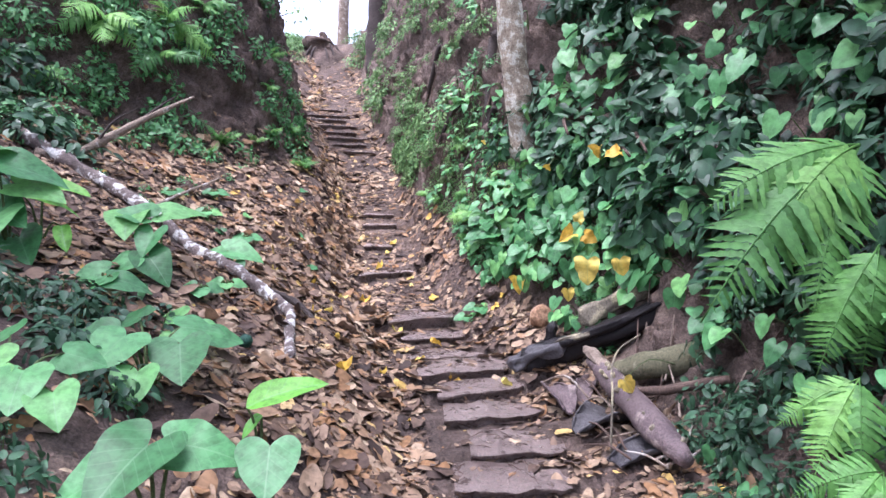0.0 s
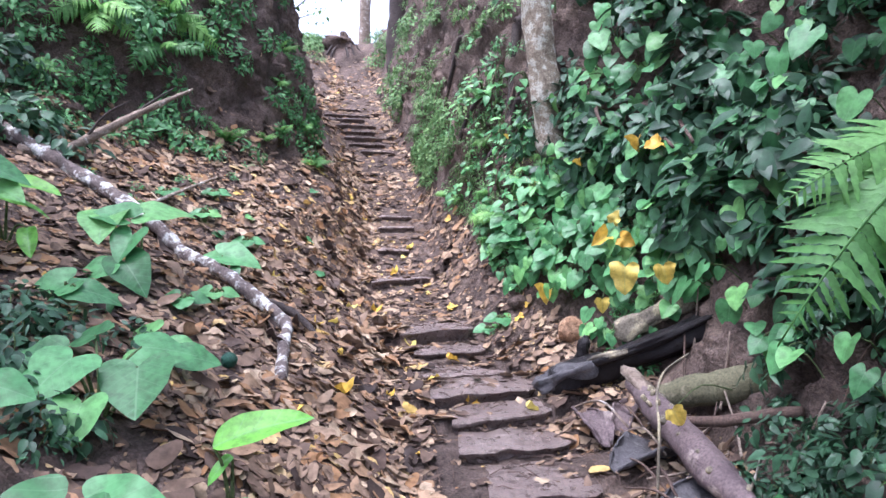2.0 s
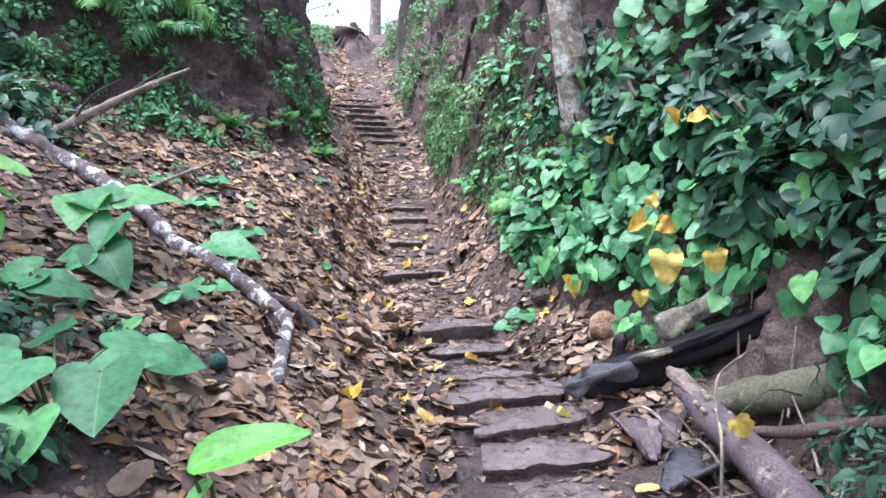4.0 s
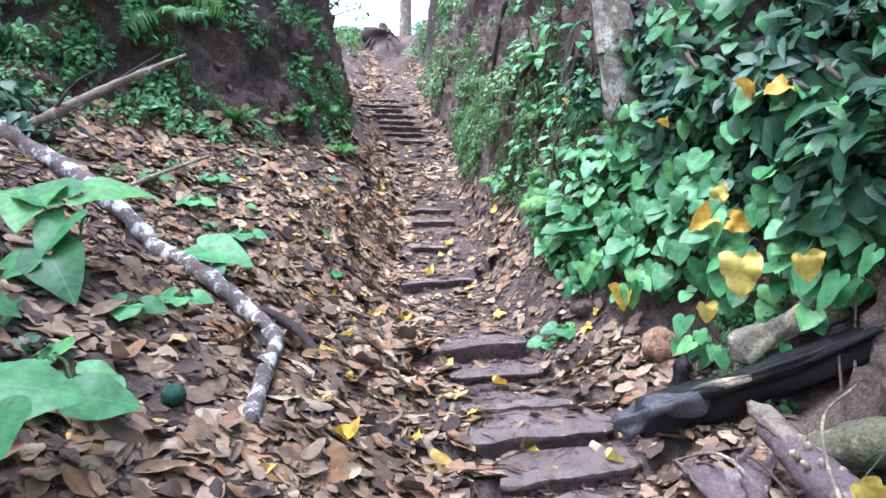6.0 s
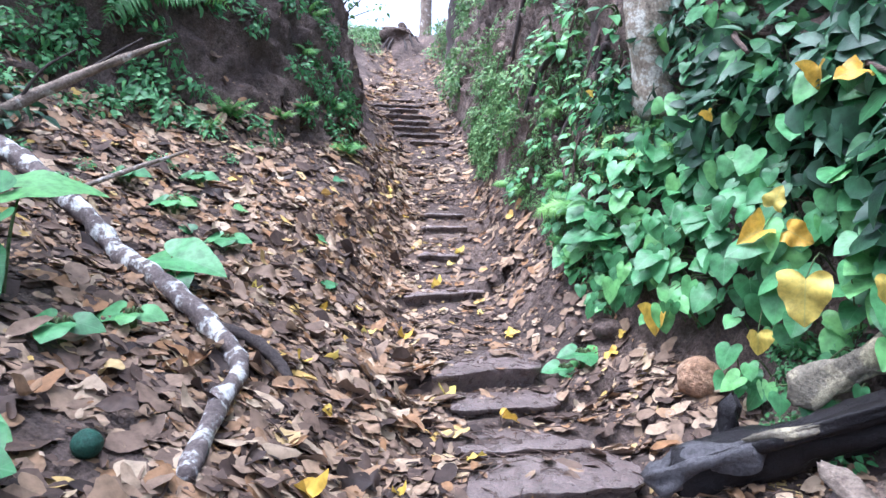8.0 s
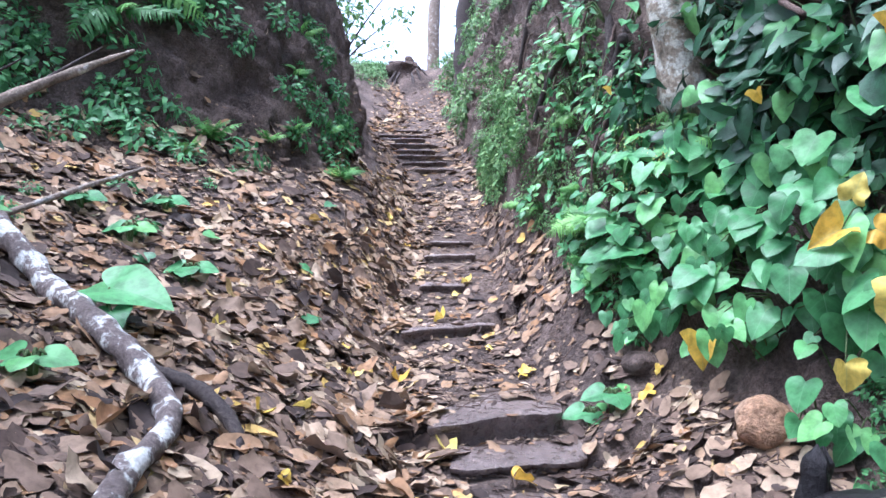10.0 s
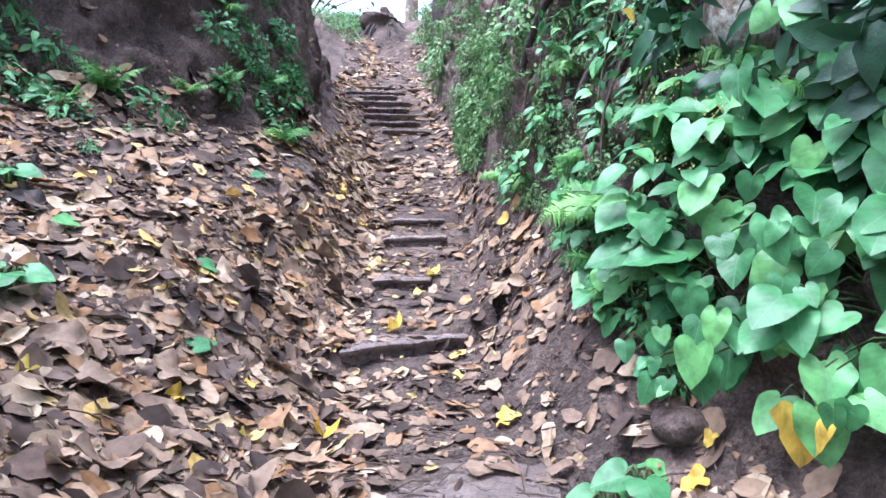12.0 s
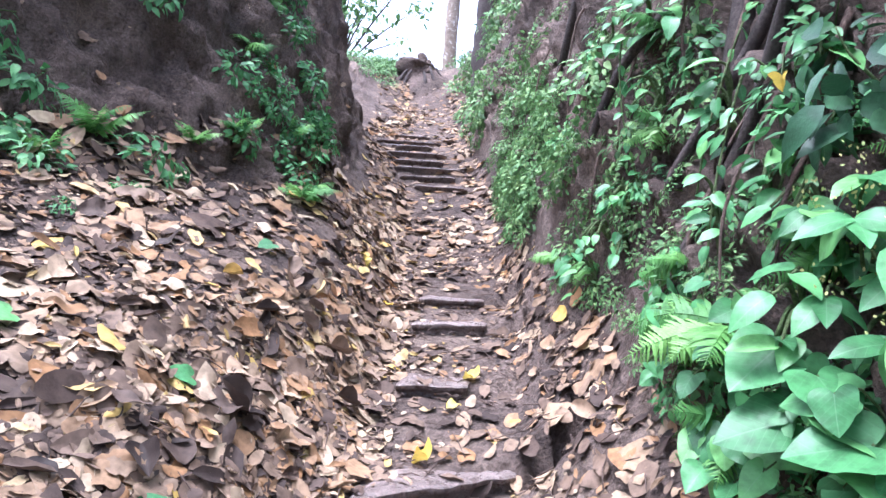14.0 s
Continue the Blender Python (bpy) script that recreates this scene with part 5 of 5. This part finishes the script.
tree("far_tree", "leafy tree beyond the crest of the trail", [(-7.6, 27, 4.8), (-7.5, 27, 6.5), (-7.3, 27, 9.5)], [0.22, 0.18, 0.1], M_DARKBARK, ((-7.0, 26.5, 9.0), 2.6, 44, 0.26, 13))
tree("far_tree", "leafy tree beyond the crest of the trail", [(-0.9, 27, 5.0), (-1.0, 27, 7.5), (-1.2, 27, 11)], [0.2, 0.17, 0.1], M_DARKBARK, ((-1.2, 26.5, 10.4), 2.0, 12, 0.26, 14))
stump = tagged(new("tree_stump"), "dark jagged stump with roots on the crest", "stump")
stump.matrix_world = Matrix.Translation(Vector((-3.4, 21.55, 4.75)))
tube_ob("bole", [(0, 0, -1.2), (0.03, 0, -0.2), (0.03, 0, 0.25), (0.0, 0, 0.5), (0.05, 0, 0.66)], [1.2, 0.85, 0.72, 0.58, 0.36], M_SOIL, 20, 0.8, stump)
for dx, dy, h, r in ((-0.4, 0.1, 0.5, 0.2), (-0.22, -0.15, 0.7, 0.22), (0.02, 0.05, 0.95, 0.26), (0.24, -0.12, 0.72, 0.2), (0.45, 0.12, 0.42, 0.18)):
    tube_ob("splinter", [(dx, dy, 0.0), (dx * 0.95, dy, h * 0.6), (dx * 0.85, dy, h)], [r * 1.3, r, r * 0.35], M_SOIL, 10, 0.8, stump)
for k in range(8):
    g = math.pi * (1.0 + k / 7) + rng.uniform(-0.15, 0.15)
    far = rng.uniform(0.9, 1.02)
    tube_ob("root", [(0.5 * math.cos(g), 0.5 * math.sin(g), rng.uniform(0.15, 0.5)), (0.74 * math.cos(g), 0.74 * math.sin(g), 0.05), (far * math.cos(g), far * math.sin(g), -0.65)], [0.03, 0.045, 0.025], M_DARKBARK, 6, 0.4, stump)
strew(BUSHES, "crest_bush", 40, 2.6, 4.1, 20.3, 22.4, 0.6, 1.1, "green bush on the crest, its leaves paled for backlight", "bush", "bushes on the crest")
strew(BUSHES, "crest_bush", 10, 6.7, 7.6, 19.5, 22.4, 0.8, 1.3, "green bush on the crest of the trail", "bush", "bushes on the crest")
